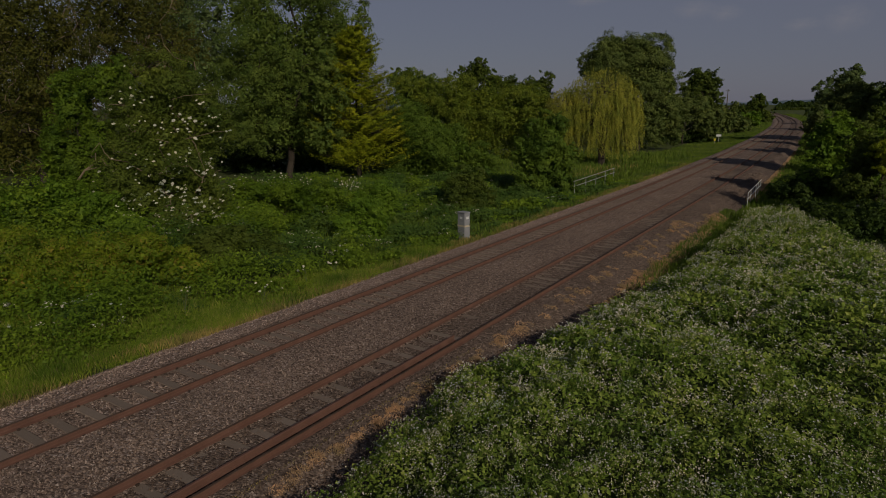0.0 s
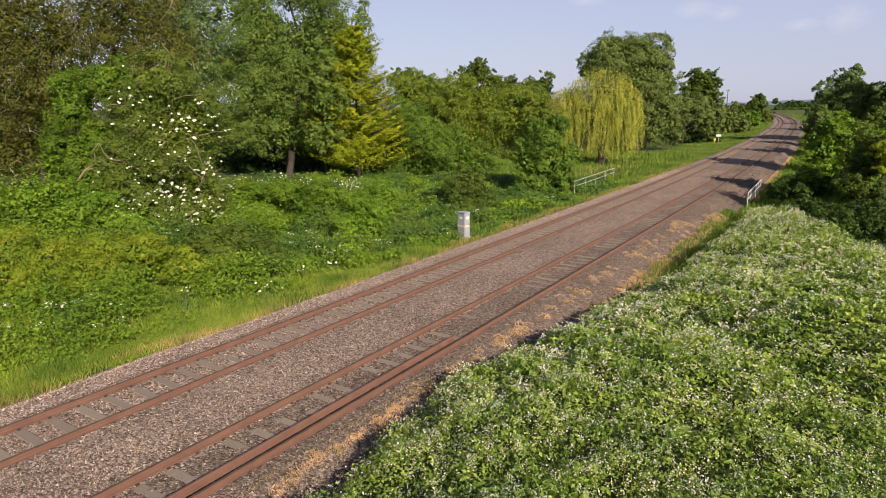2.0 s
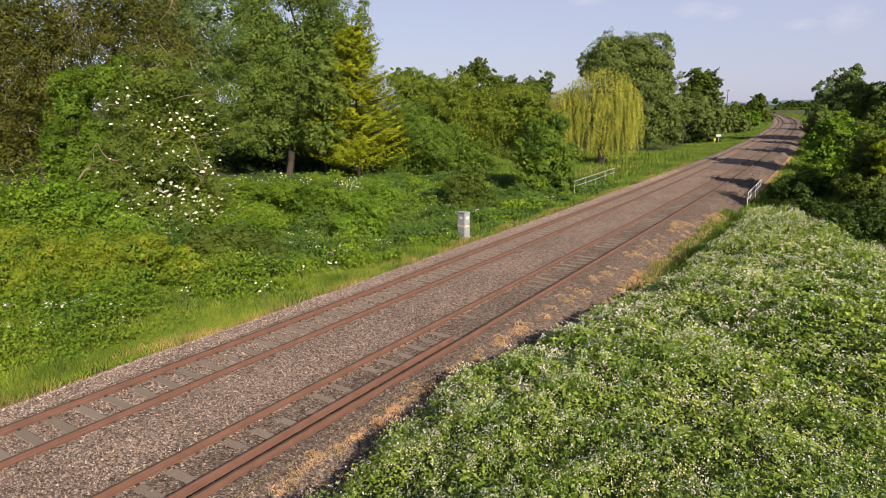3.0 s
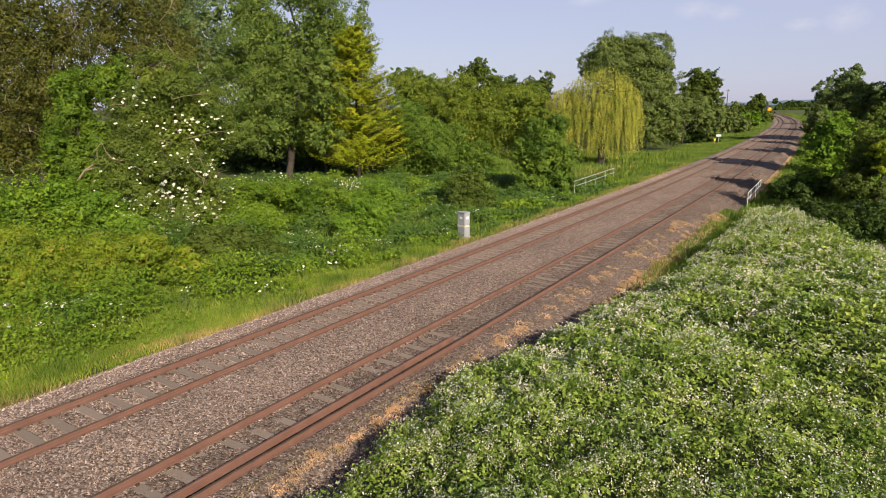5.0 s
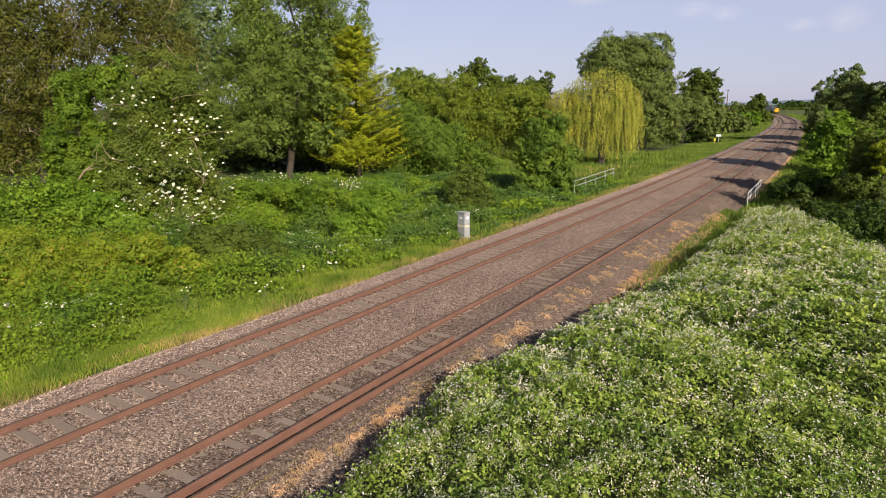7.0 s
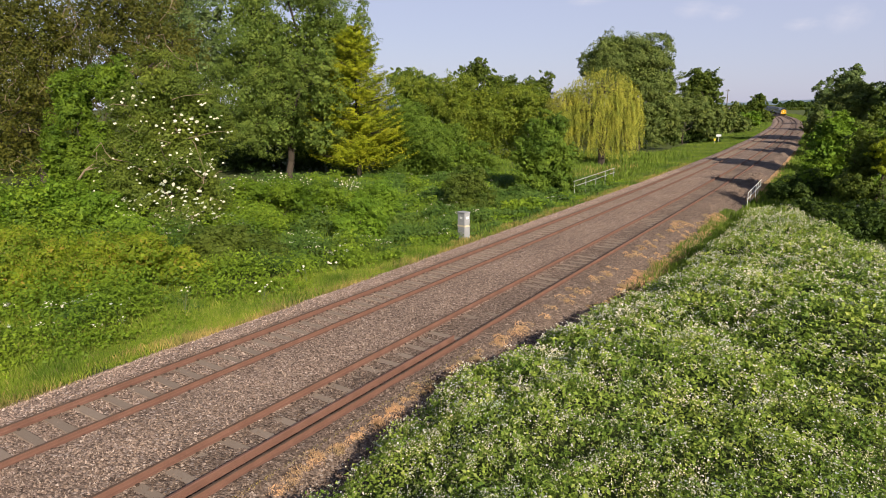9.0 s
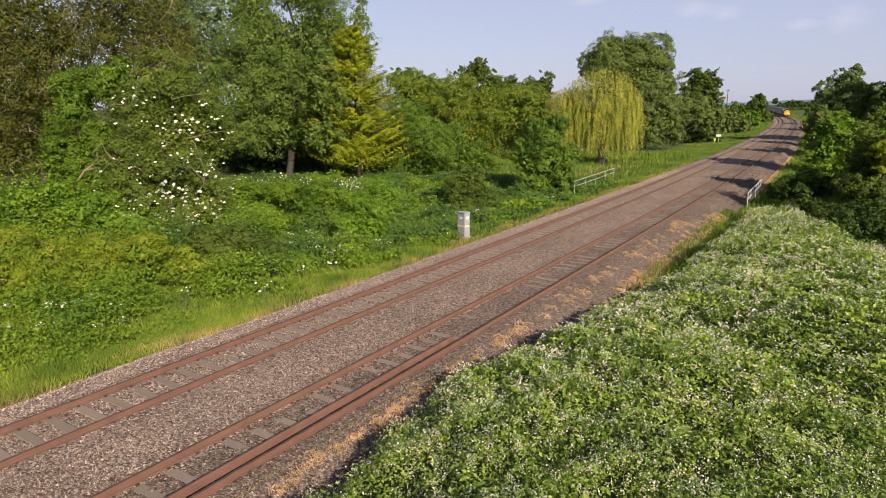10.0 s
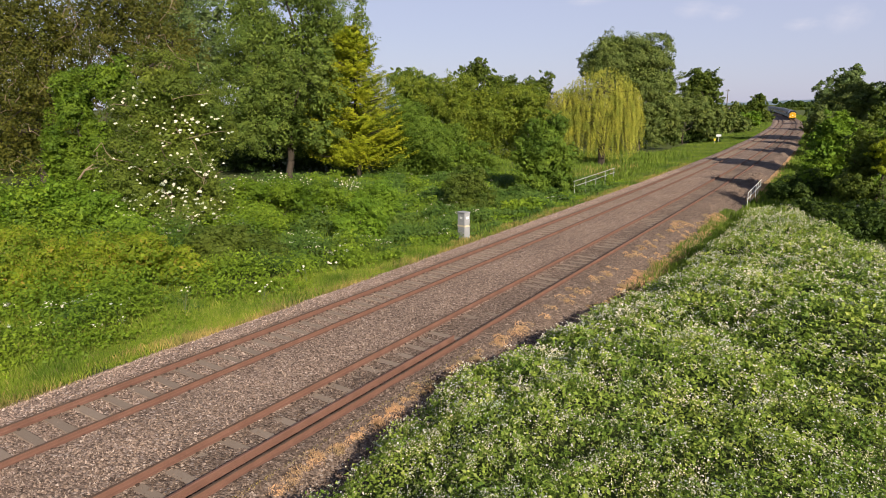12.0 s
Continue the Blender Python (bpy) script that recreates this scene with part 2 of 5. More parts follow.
def part(name, bm, mat, parent, label=""):
    me = bpy.data.meshes.new(name)
    bm.to_mesh(me)
    bm.free()
    me.materials.append(mat)
    return child(name, me, parent, label)


def box(bm, x0, x1, y0, y1, z0, z1, bevel=0.0):
    vs = [bm.verts.new(c) for c in ((x0, y0, z0), (x1, y0, z0), (x1, y1, z0), (x0, y1, z0), (x0, y0, z1), (x1, y0, z1), (x1, y1, z1), (x0, y1, z1))]
    fs = [bm.faces.new([vs[i] for i in q]) for q in ((3, 2, 1, 0), (4, 5, 6, 7), (0, 1, 5, 4), (1, 2, 6, 5), (2, 3, 7, 6), (3, 0, 4, 7))]
    if bevel:
        bmesh.ops.bevel(bm, geom=list({e for f in fs for e in f.edges}), offset=bevel, segments=2, affect="EDGES")
    return bm


def boxes(*specs, bevel=0.0):
    bm = bmesh.new()
    for s in specs:
        box(bm, *s, bevel=bevel)
    return bm


def tubes(segs, sides=6):
    """Tapered tubes: rows of (point, point, radius, radius). Returns arrays of quads."""
    segs = [(np.array(a, float), np.array(b, float), ra, rb) for a, b, ra, rb in segs]
    V, Q = [], []
    ang = np.arange(sides) * 2 * np.pi / sides
    for a, b, ra, rb in segs:
        d = b - a
        d = d / (np.linalg.norm(d) + 1e-9)
        u = np.cross(d, (0.31, 0.95, 0.1) if abs(d[2]) > 0.7 else (0, 0, 1.0))
        u /= np.linalg.norm(u) + 1e-9
        w = np.cross(d, u)
        k = len(V) * 2 * sides
        ring = np.cos(ang)[:, None] * u + np.sin(ang)[:, None] * w
        V.append(np.concatenate([a + ring * ra, b + ring * rb]))
        i = np.arange(sides)
        j = (i + 1) % sides
        Q.append(np.stack([k + i, k + j, k + sides + j, k + sides + i], 1))
    return np.concatenate(V), np.concatenate(Q)


def unit(v):
    return v / (np.linalg.norm(v, axis=-1, keepdims=True) + 1e-9)


def leaves(rng, centres, size, normals=None, slim=0.62, spread=1.0, droop=0.0, small=False):
    """A folded four-cornered leaf at each centre, or a three-cornered one where small. normals: the way the leaves tend to face."""
    n = len(centres)
    nrm = rng.normal(size=(n, 3)) * spread
    if normals is not None:
        nrm = nrm + normals
    nrm = unit(nrm)
    t = rng.normal(size=(n, 3))
    t[:, 2] -= droop
    t = unit(t - (t * nrm).sum(1, keepdims=True) * nrm)
    s = np.cross(nrm, t)
    L = (size * rng.uniform(0.65, 1.3, n))[:, None]
    if small:
        V = np.empty((n, 3, 3), np.float32)
        V[:, 0] = centres - t * L * 0.5 - s * L * slim * 0.45
        V[:, 1] = centres - t * L * 0.3 + s * L * slim * 0.55
        V[:, 2] = centres + t * L * 0.6
        return V.reshape(-1, 3), np.arange(3 * n, dtype=np.int32).reshape(n, 3)
    V = np.empty((n, 4, 3), np.float32)
    V[:, 0] = centres - t * L * 0.5
    V[:, 1] = centres + s * L * slim * 0.5 + nrm * L * 0.1
    V[:, 2] = centres + t * L * 0.5
    V[:, 3] = centres - s * L * slim * 0.5 + nrm * L * 0.1
    return V.reshape(-1, 3), np.arange(4 * n, dtype=np.int32).reshape(n, 4)


def blades(rng, roots, height, width=0.012, lean=0.35):
    """Grass blades: bent slim quads that taper to a point."""
    n = len(roots)
    h = (height * rng.uniform(0.5, 1.25, n))[:, None]
    a = rng.uniform(0, 2 * np.pi, n)
    side = np.stack([np.cos(a), np.sin(a), 0 * a], 1) * width
    b = rng.uniform(0, 2 * np.pi, n)
    bend = np.stack([np.cos(b), np.sin(b), 0 * b], 1) * h * rng.uniform(0.1, lean + 0.1, n)[:, None]
    up = np.array([0, 0, 1.0])
    V = np.empty((n, 4, 3), np.float32)
    V[:, 0] = roots - side
    V[:, 1] = roots + side
    V[:, 2] = roots + up * h * 0.6 + bend * 0.4 + side * 0.7
    V[:, 3] = roots + up * h + bend
    return V.reshape(-1, 3), np.arange(4 * n, dtype=np.int32).reshape(n, 4)


def lumps(x, y, scale, seed=0.0):
    """Smooth uneven heights between about -1 and 1 from crossed waves."""
    x, y = np.asarray(x, float) / scale + seed * 1.7, np.asarray(y, float) / scale - seed * 2.3
    return (np.sin(x * 1.1 + 1.3 * np.sin(y * 0.7)) + np.sin(y * 1.3 + 1.1 * np.sin(x * 0.9 + 2)) + 0.6 * np.sin(2.3 * x + 1.9 * y + 1.0) + 0.5 * np.sin(2.9 * x - 2.3 * y)) / 3.1


# ---- the line of the railway: straight at first, then bending left and rising ----
RAIL_S = np.concatenate([np.arange(-40, 60, 1.0), np.arange(60, 1000, 2.0)])
CURVE = np.interp(RAIL_S, (0, 60, 130, 200, 270, 340, 440), (-0.000245, 0.000528, 0.00018, 0.000247, 0.000884, 0.000546, 0.00032))
TURN = np.concatenate([[0], np.cumsum((CURVE[1:] + CURVE[:-1]) / 2 * np.diff(RAIL_S))])
TURN -= np.interp(0, RAIL_S, TURN)
RAIL_X = np.concatenate([[0], np.cumsum(-(np.sin(TURN[1:]) + np.sin(TURN[:-1])) / 2 * np.diff(RAIL_S))])
RAIL_X -= np.interp(0, RAIL_S, RAIL_X)
RAIL_Y = np.concatenate([[0], np.cumsum((np.cos(TURN[1:]) + np.cos(TURN[:-1])) / 2 * np.diff(RAIL_S))])
RAIL_Y -= np.interp(0, RAIL_S, RAIL_Y)
RAIL_Z = (0.408 * np.maximum(RAIL_S - 100, 0) ** 2 - 0.407 * np.maximum(RAIL_S - 250, 0) ** 2) / 1e4
GAUGE = 1.505
FAR_A = -14.796
FAR_MID, NEAR_MID = FAR_A + GAUGE / 2, FAR_A + 1.5 * GAUGE + 2.665


def on_line(off, s, z=0.0):
    """Points beside the line: offset to the right of its datum, way along it, height over the rail head."""
    s = np.asarray(s, float)
    th = np.interp(s, RAIL_S, TURN)
    return np.stack([np.interp(s, RAIL_S, RAIL_X) + off * np.cos(th), np.interp(s, RAIL_S, RAIL_Y) + off * np.sin(th), np.interp(s, RAIL_S, RAIL_Z) + z], -1)


def beside(x, y):
    """Offset from the line's datum and the line's height, near a place on the ground."""
    return np.asarray(x) - np.interp(y, RAIL_Y, RAIL_X), np.interp(y, RAIL_Y, RAIL_Z)


def ground_z(x, y):
    u, zl = beside(x, y)
    z = np.interp(u, (-60, -30, -19.5, -17.3, -6.3, -5.2, -3.5, 0, 6, 30), (-1.1, -1.0, -0.75, -0.62, -0.62, -0.55, -0.55, -0.5, -0.5, -0.7))
    bank = np.interp(u, (-6.4, -5.2, -3.2, 0.5, 8), (0, 0.35, 1.25, 1.7, 1.7)) * np.interp(np.asarray(y) + 2.1 * np.maximum(u + 5.5, 0), (38, 47), (1, 0))
    return z + zl + bank + np.where(np.abs(u + 12) > 6.5, 0.06 * lumps(x, y, 3.0), 0)


def sheet(name, xs, ys, zfun, mat):
    X, Y = np.meshgrid(xs, ys)
    V = np.stack([X, Y, zfun(X, Y)], -1).reshape(-1, 3)
    i, j = np.meshgrid(np.arange(len(xs) - 1), np.arange(len(ys) - 1))
    k = (j * len(xs) + i).ravel()
    return raw_mesh(name, V, np.stack([k, k + 1, k + len(xs) + 1, k + len(xs)], 1), mat, True)


# ---- ground ----
gx = np.concatenate([[-4000, -2000, -1000, -500, -250, -150], np.arange(-100, -26, 3.0), np.arange(-26, 10, 0.6), np.arange(10, 60, 5.0), [80, 150, 300, 600, 1500, 4000]])
gy = np.concatenate([[-600, -200, -80, -40], np.arange(-20, 70, 1.0), np.arange(70, 200, 4.0), np.arange(200, 800, 20.0), [1000, 1500, 2500, 4500]])
tagged(new("ground", sheet("ground", gx, gy, ground_z, M["ground"])), "rough grassy ground on both sides of the railway", "ground", kind="structure")


# ---- ballast ----
BED_U = np.array([-17.5, -16.9, -16.2, -15.7, -15.3, -14.9, -14.7, -14.05, -13.4, -13.2, -12.75, -12.3, -11.9, -11.45, -10.9, -10.72, -10.5, -9.9, -9.25, -9.0, -8.5, -7.9, -7.3, -6.6, -6.0])
BED_Z = np.array([-0.66, -0.5, -0.22, -0.15, -0.14, -0.14, -0.195, -0.205, -0.195, -0.14, -0.13, -0.11, -0.11, -0.13, -0.13, -0.14, -0.188, -0.19, -0.188, -0.14, -0.15, -0.24, -0.42, -0.55, -0.68])


def bed_z(u, s):
    z = np.interp(u, BED_U, BED_Z)
    heap = np.clip(lumps(u * 1.3, s, 2.6) + 0.9 * lumps(u * 0.7, s, 5.9, 2) - 0.05, 0, 1) * np.interp(u, (-8.1, -7.4, -6.6), (0, 1, 0)) * np.interp(s, (36, 44), (0, 0.5))
    return z + 0.018 * lumps(u, s, 0.5, 1) + 0.02 * lumps(u, s, 1.7, 2) + heap


bed_s = np.concatenate([np.arange(-30, 50, 0.35), np.arange(50, 200, 1.5), np.arange(200, 960, 8)])
bed_u = np.unique(np.concatenate([BED_U, np.arange(-17.4, -6.1, 0.3)]))
BS, BU = np.meshgrid(bed_s, bed_u, indexing="ij")
BV = np.stack([on_line(0, bed_s)[:, None, i] + 0 * BU for i in range(3)], -1)
bth = np.interp(bed_s, RAIL_S, TURN)[:, None]
BV[..., 0] += BU * np.cos(bth)
BV[..., 1] += BU * np.sin(bth)
BV[..., 2] += bed_z(BU, BS)
nb = len(bed_u)
split, fresh = int(np.searchsorted(bed_u, -10.65)), int(np.searchsorted(bed_u, -15.35))


def bed_strip(name, j0, j1, mat):
    bi, bj = np.meshgrid(np.arange(len(bed_s) - 1), np.arange(j0, j1), indexing="ij")
    bk = (bi * nb + bj).ravel()
    return raw_mesh(name, BV.reshape(-1, 3), np.stack([bk, bk + 1, bk + nb + 1, bk + nb], 1), mat, True)


bed = new("ballast_bed", bed_strip("ballast_bed", fresh, split, M["ballast"]))
tagged(bed, "grey-brown stone ballast bed under two tracks", "ballast", kind="structure")
child("fresh_ballast", bed_strip("fresh_ballast", 0, fresh, M["fresh_ballast"]), bed, "paler fresh stone along the outer shoulder")
child("stained_ballast", bed_strip("stained_ballast", split, nb - 1, M["stained_ballast"]), bed, "darker stained ballast of the near track")


# ---- low hills on the skyline ----
def hills():
    xs = np.linspace(-3200, 2600, 120)
    y = 3600 - 0.00006 * (xs + 600) ** 2
    top = 34 + 10 * lumps(xs, xs * 0.3, 260.0, 4) + 4 * lumps(xs, xs, 60.0)
    V = np.concatenate([np.stack([xs, y - 260, 0 * xs - 4], 1), np.stack([xs, y, top], 1), np.stack([xs, y + 400, 0 * xs - 4], 1)])
    i = np.arange(119)
    Q = np.concatenate([np.stack([i, i + 1, i + 121, i + 120], 1), np.stack([i + 120, i + 121, i + 241, i + 240], 1)])
    tagged(new("backdrop", raw_mesh("backdrop", V, Q, M["hill"], True)), "low hills on the far skyline, coloured blue for haze", "hills", kind="structure")


hills()


# ---- wisps of cloud ----
def cloud_mat():
    m = bpy.data.materials.new("thin_cloud")
    m.use_nodes = True
    n, l = m.node_tree.nodes, m.node_tree.links
    n.remove(n["Principled BSDF"])
    tc = n.new("ShaderNodeTexCoord")
    grad = n.new("ShaderNodeTexGradient")
    grad.gradient_type = "SPHERICAL"
    l.new(tc.outputs["Object"], grad.inputs["Vector"])
    nz = noise_tex(n, l, 2.2, 6, tc.outputs["Object"], 0.65)
    mul = n.new("ShaderNodeMath")
    mul.operation = "MULTIPLY"
    l.new(grad.outputs["Fac"], mul.inputs[0])
    l.new(nz.outputs[0], mul.inputs[1])
    r = ramp(n, [(0.12, (0, 0, 0)), (0.6, (0.42, 0.42, 0.42))])
    l.new(mul.outputs[0], r.inputs[0])
    clear = n.new("ShaderNodeBsdfTransparent")
    glow = n.new("ShaderNodeEmission")
    glow.inputs["Color"].default_value, glow.inputs["Strength"].default_value = (0.66, 0.64, 0.72, 1), 0.7
    mx = n.new("ShaderNodeMixShader")
    l.new(r.outputs[0], mx.inputs[0])
    l.new(clear.outputs[0], mx.inputs[1])
    l.new(glow.outputs[0], mx.inputs[2])
    l.new(mx.outputs[0], n["Material Output"].inputs["Surface"])
    return m


CLOUD = cloud_mat()


def cloud(at, wide, high):
    k = 14
    g = np.linspace(-1, 1, k)
    X, Z = np.meshgrid(g, g)
    V = np.stack([X, 0.25 * (X ** 2 + Z ** 2), Z], -1).reshape(-1, 3)
    i, j = np.meshgrid(np.arange(k - 1), np.arange(k - 1))
    q = (j * k + i).ravel()
    ob = new("cloud", raw_mesh("cloud", V, np.stack([q, q + 1, q + k + 1, q + k], 1), CLOUD, True))
    ob.matrix_basis = pose(*at, 0, 0, math.degrees(math.atan2(-at[0], at[1]))) @ Matrix.Diagonal((0.7 * wide, 0.7 * wide, 0.75 * high, 1))
    tagged(ob, "faint white wisp of high cloud", "cloud", "clouds", "structure")


cloud((-582, 3418, 457), 161, 79)
cloud((-265, 3610, 401), 179, 64)
cloud((-1153, 3061, 520), 214, 50)
cloud((-84, 3736, 432), 214, 143)
cloud((-711, 3339, 477), 214, 89)


# ---- railway tracks ----
SPACING = 0.65
HEAD = [(-0.034, -0.012), (-0.026, 0.0), (0.026, 0.0), (0.034, -0.012)]
SIDE = [(0.034, -0.012), (0.034, -0.035), (0.009, -0.05), (0.009, -0.128), (0.07, -0.147), (0.07, -0.159), (-0.07, -0.159), (-0.07, -0.147), (-0.009, -0.128), (-0.009, -0.05), (-0.034, -0.035), (-0.034, -0.012)]


def extruded(name, profile, off, s, mat, z=0.0):
    th = np.interp(s, RAIL_S, TURN)
    c = on_line(off, s, z)
    pr = np.array(profile)
    V = np.repeat(c[:, None, :], len(pr), 1)
    V[..., 0] += pr[:, 0] * np.cos(th)[:, None]
    V[..., 1] += pr[:, 0] * np.sin(th)[:, None]
    V[..., 2] += pr[:, 1]
    k = len(pr)
    i, j = np.meshgrid(np.arange(len(s) - 1), np.arange(k - 1), indexing="ij")
    q = (i * k + j).ravel()
    return raw_mesh(name, V.reshape(-1, 3), np.stack([q, q + 1, q + k + 1, q + k], 1)[:, ::-1], mat)


def sleeper_mesh():
    bm = bmesh.new()
    box(bm, -1.25, 1.25, -0.13, 0.13, -0.34, -0.172)
    for v in bm.verts:
        if v.co.z > -0.2:
            v.co.y *= 0.8
    me = bpy.data.meshes.new("sleeper")
    bm.to_mesh(me)
    bm.free()
    me.materials.append(M["concrete"])
    return me


def clip_mesh():
    bm = bmesh.new()
    for r in (-GAUGE / 2, GAUGE / 2):
        for side in (-1, 1):
            box(bm, r + side * 0.09 - 0.022, r + side * 0.09 + 0.022, -0.028, 0.028, -0.172, -0.13)
    me = bpy.data.meshes.new("rail_clip")
    bm.to_mesh(me)
    bm.free()
    me.materials.append(M["clip_iron"])
    return me


SLEEPER, CLIPS = sleeper_mesh(), clip_mesh()
rail_s = np.concatenate([np.arange(-35, 60, 2.0), np.arange(60, 950, 5.0)])


def track(mid, label, first, sunk):
    t = tagged(new("railway_track"), label, "railway track", "the two tracks", "structure")
    for r in (-GAUGE / 2, GAUGE / 2):
        rail = child("rail", extruded("rail", SIDE, mid + r, rail_s, M["rail"]), t, "rust-red steel rail")
        child("rail_head", extruded("rail_head", HEAD, mid + r, rail_s, M["head"]), rail, "dull brown running surface")
    for i in range(300):
        s = first + SPACING * i
        p = on_line(mid, s)
        ob = child("sleeper", SLEEPER, t)
        ob.matrix_basis = Matrix.Translation(p) @ pose(0, 0, random.uniform(-0.012, 0.004) - sunk, 0, 0, math.degrees(float(np.interp(s, RAIL_S, TURN))) + random.uniform(-0.6, 0.6))
        if i < 140:
            k = child("rail_clip", CLIPS, ob)
    return t


track(FAR_MID, "far railway track with rusty rails on concrete sleepers", 5.24 - 12 * SPACING, 0.0)
track(NEAR_MID, "near railway track with rusty rails on concrete sleepers", 5.5 - 12 * SPACING, 0.018)
spare_s = np.arange(-20, 15.2, 1.0)
spare = new("spare_rail", extruded("spare_rail", SIDE, NEAR_MID + GAUGE / 2 - 0.36, spare_s, M["rail"], -0.012))
child("rail_head", extruded("rail_head", HEAD, NEAR_MID + GAUGE / 2 - 0.36, spare_s, M["rail"], -0.012), spare)
tagged(spare, "loose rusty rail lying beside the running rail", "rail")


def stones():
    rng = np.random.default_rng(5)
    n = 96000
    s = 2.0 + 72 * rng.random(n) ** 2.0
    u = rng.uniform(-17.2, -6.4, n)
    base = on_line(0, s)
    th = np.interp(s, RAIL_S, TURN)
    c = base + np.stack([u * np.cos(th), u * np.sin(th), bed_z(u, s)], 1)
    for m in (FAR_MID, NEAR_MID):
        for r in (-GAUGE / 2, GAUGE / 2):
            keep = np.abs(u - m - r) > 0.1
            u, s, c = u[keep], s[keep], c[keep]
    on_tie = np.zeros(len(u), bool)
    for m, first in ((FAR_MID, 5.24), (NEAR_MID, 5.5)):
        ph = np.abs(((s - first) / SPACING + 0.5) % 1 - 0.5) * SPACING
        on_tie |= (np.abs(u - m) < 1.27) & (ph < 0.125) & (rng.random(len(u)) < (0.68 if m == FAR_MID else 0.58))
    c, u, s = c[~on_tie], u[~on_tie], s[~on_tie]
    dirty = u + 0.25 * lumps(s, u, 0.8, 3) > -10.65
    n = len(c)
    c[:, 2] += rng.uniform(-0.006, 0.02, n)
    V = np.array([(1, 0, -0.5), (0, 1, -0.5), (-1, 0, -0.5), (0, -1, -0.5), (0, 0, 0.75)], float)
    P = V[None] * rng.uniform(0.6, 1.25, (n, 5, 1)) + rng.normal(size=(n, 5, 3)) * 0.3
    a = rng.uniform(0, 2 * np.pi, n)
    ca, sa = np.cos(a)[:, None], np.sin(a)[:, None]
    P = np.stack([P[..., 0] * ca - P[..., 1] * sa, P[..., 0] * sa + P[..., 1] * ca, P[..., 2]], -1)
    P *= (rng.uniform(0.015, 0.031, n) * np.interp(s, (12, 70), (1.0, 1.7)) * np.interp(u, (-8.8, -8.4), (1.0, 1.3)))[:, None, None]
    P += c[:, None, :]
    F = np.array([(0, 1, 4), (1, 2, 4), (2, 3, 4), (3, 0, 4)])
    tone = np.where(dirty, 2, np.where(u + 0.2 * lumps(s, u, 0.7, 6) < -15.35, 0, 1))
    for near, mat in enumerate(("fresh_stone", "stone", "stained_stone")):
        Z = P[tone == near]
        k = len(Z)
        child("loose_stones", raw_mesh("loose_stones", Z.reshape(-1, 3), (np.arange(k)[:, None, None] * 5 + F[None]).reshape(-1, 3), M[mat]), bed, kind="stuff")


stones()


# ---- brambles on the near bank ----
def tubes_of(a, b, r):
    """Thin three-sided stalks from each a to each b."""
    n = len(a)
    V = np.empty((n, 6, 3))
    for k in range(3):
        o = np.array([math.cos(2.1 * k), math.sin(2.1 * k), 0])
        V[:, k], V[:, k + 3] = a + o * r[:, None], b + o * r[:, None] * 0.6
    Q = np.array([(0, 1, 4, 3), (1, 2, 5, 4), (2, 0, 3, 5)])
    return V.reshape(-1, 3), (np.arange(n)[:, None, None] * 6 + Q[None]).reshape(-1, 4)


def bramble_height(x, y):
    """Height of the leafy top of the bramble bank; below the ground outside it."""
    u, _ = beside(x, y)
    edge = np.interp(y, (0, 7, 9, 11, 13, 16, 19.5, 22.5, 26, 31, 43), (-7.05, -7.15, -7.45, -7.75, -7.55, -7.1, -6.55, -6.1, -5.55, -5.35, -5.25)) + 0.14 * lumps(y, y, 0.7)
    d = np.asarray(x) - edge
    far = np.interp(x, (-5, -2, 0.5, 1.4, 6), (46.5, 41, 30.5, 26.5, 13)) - np.asarray(y)
    rise = (0.22 * (1 - np.exp(-np.maximum(d, 0) / 0.2)) + 2.5 * (1 - np.exp(-np.maximum(d, 0) / 4.4))) * np.clip(far / 3.0, 0, 1) ** 0.6
    inside = (d > 0) & (far > 0)
    z = -0.25 + rise + 0.2 * lumps(x, y, 0.3, 2) + 0.2 * lumps(x, y, 0.8) + 0.22 * lumps(x, y, 2.2, 3)
    return np.where(inside, z, -9.0), inside


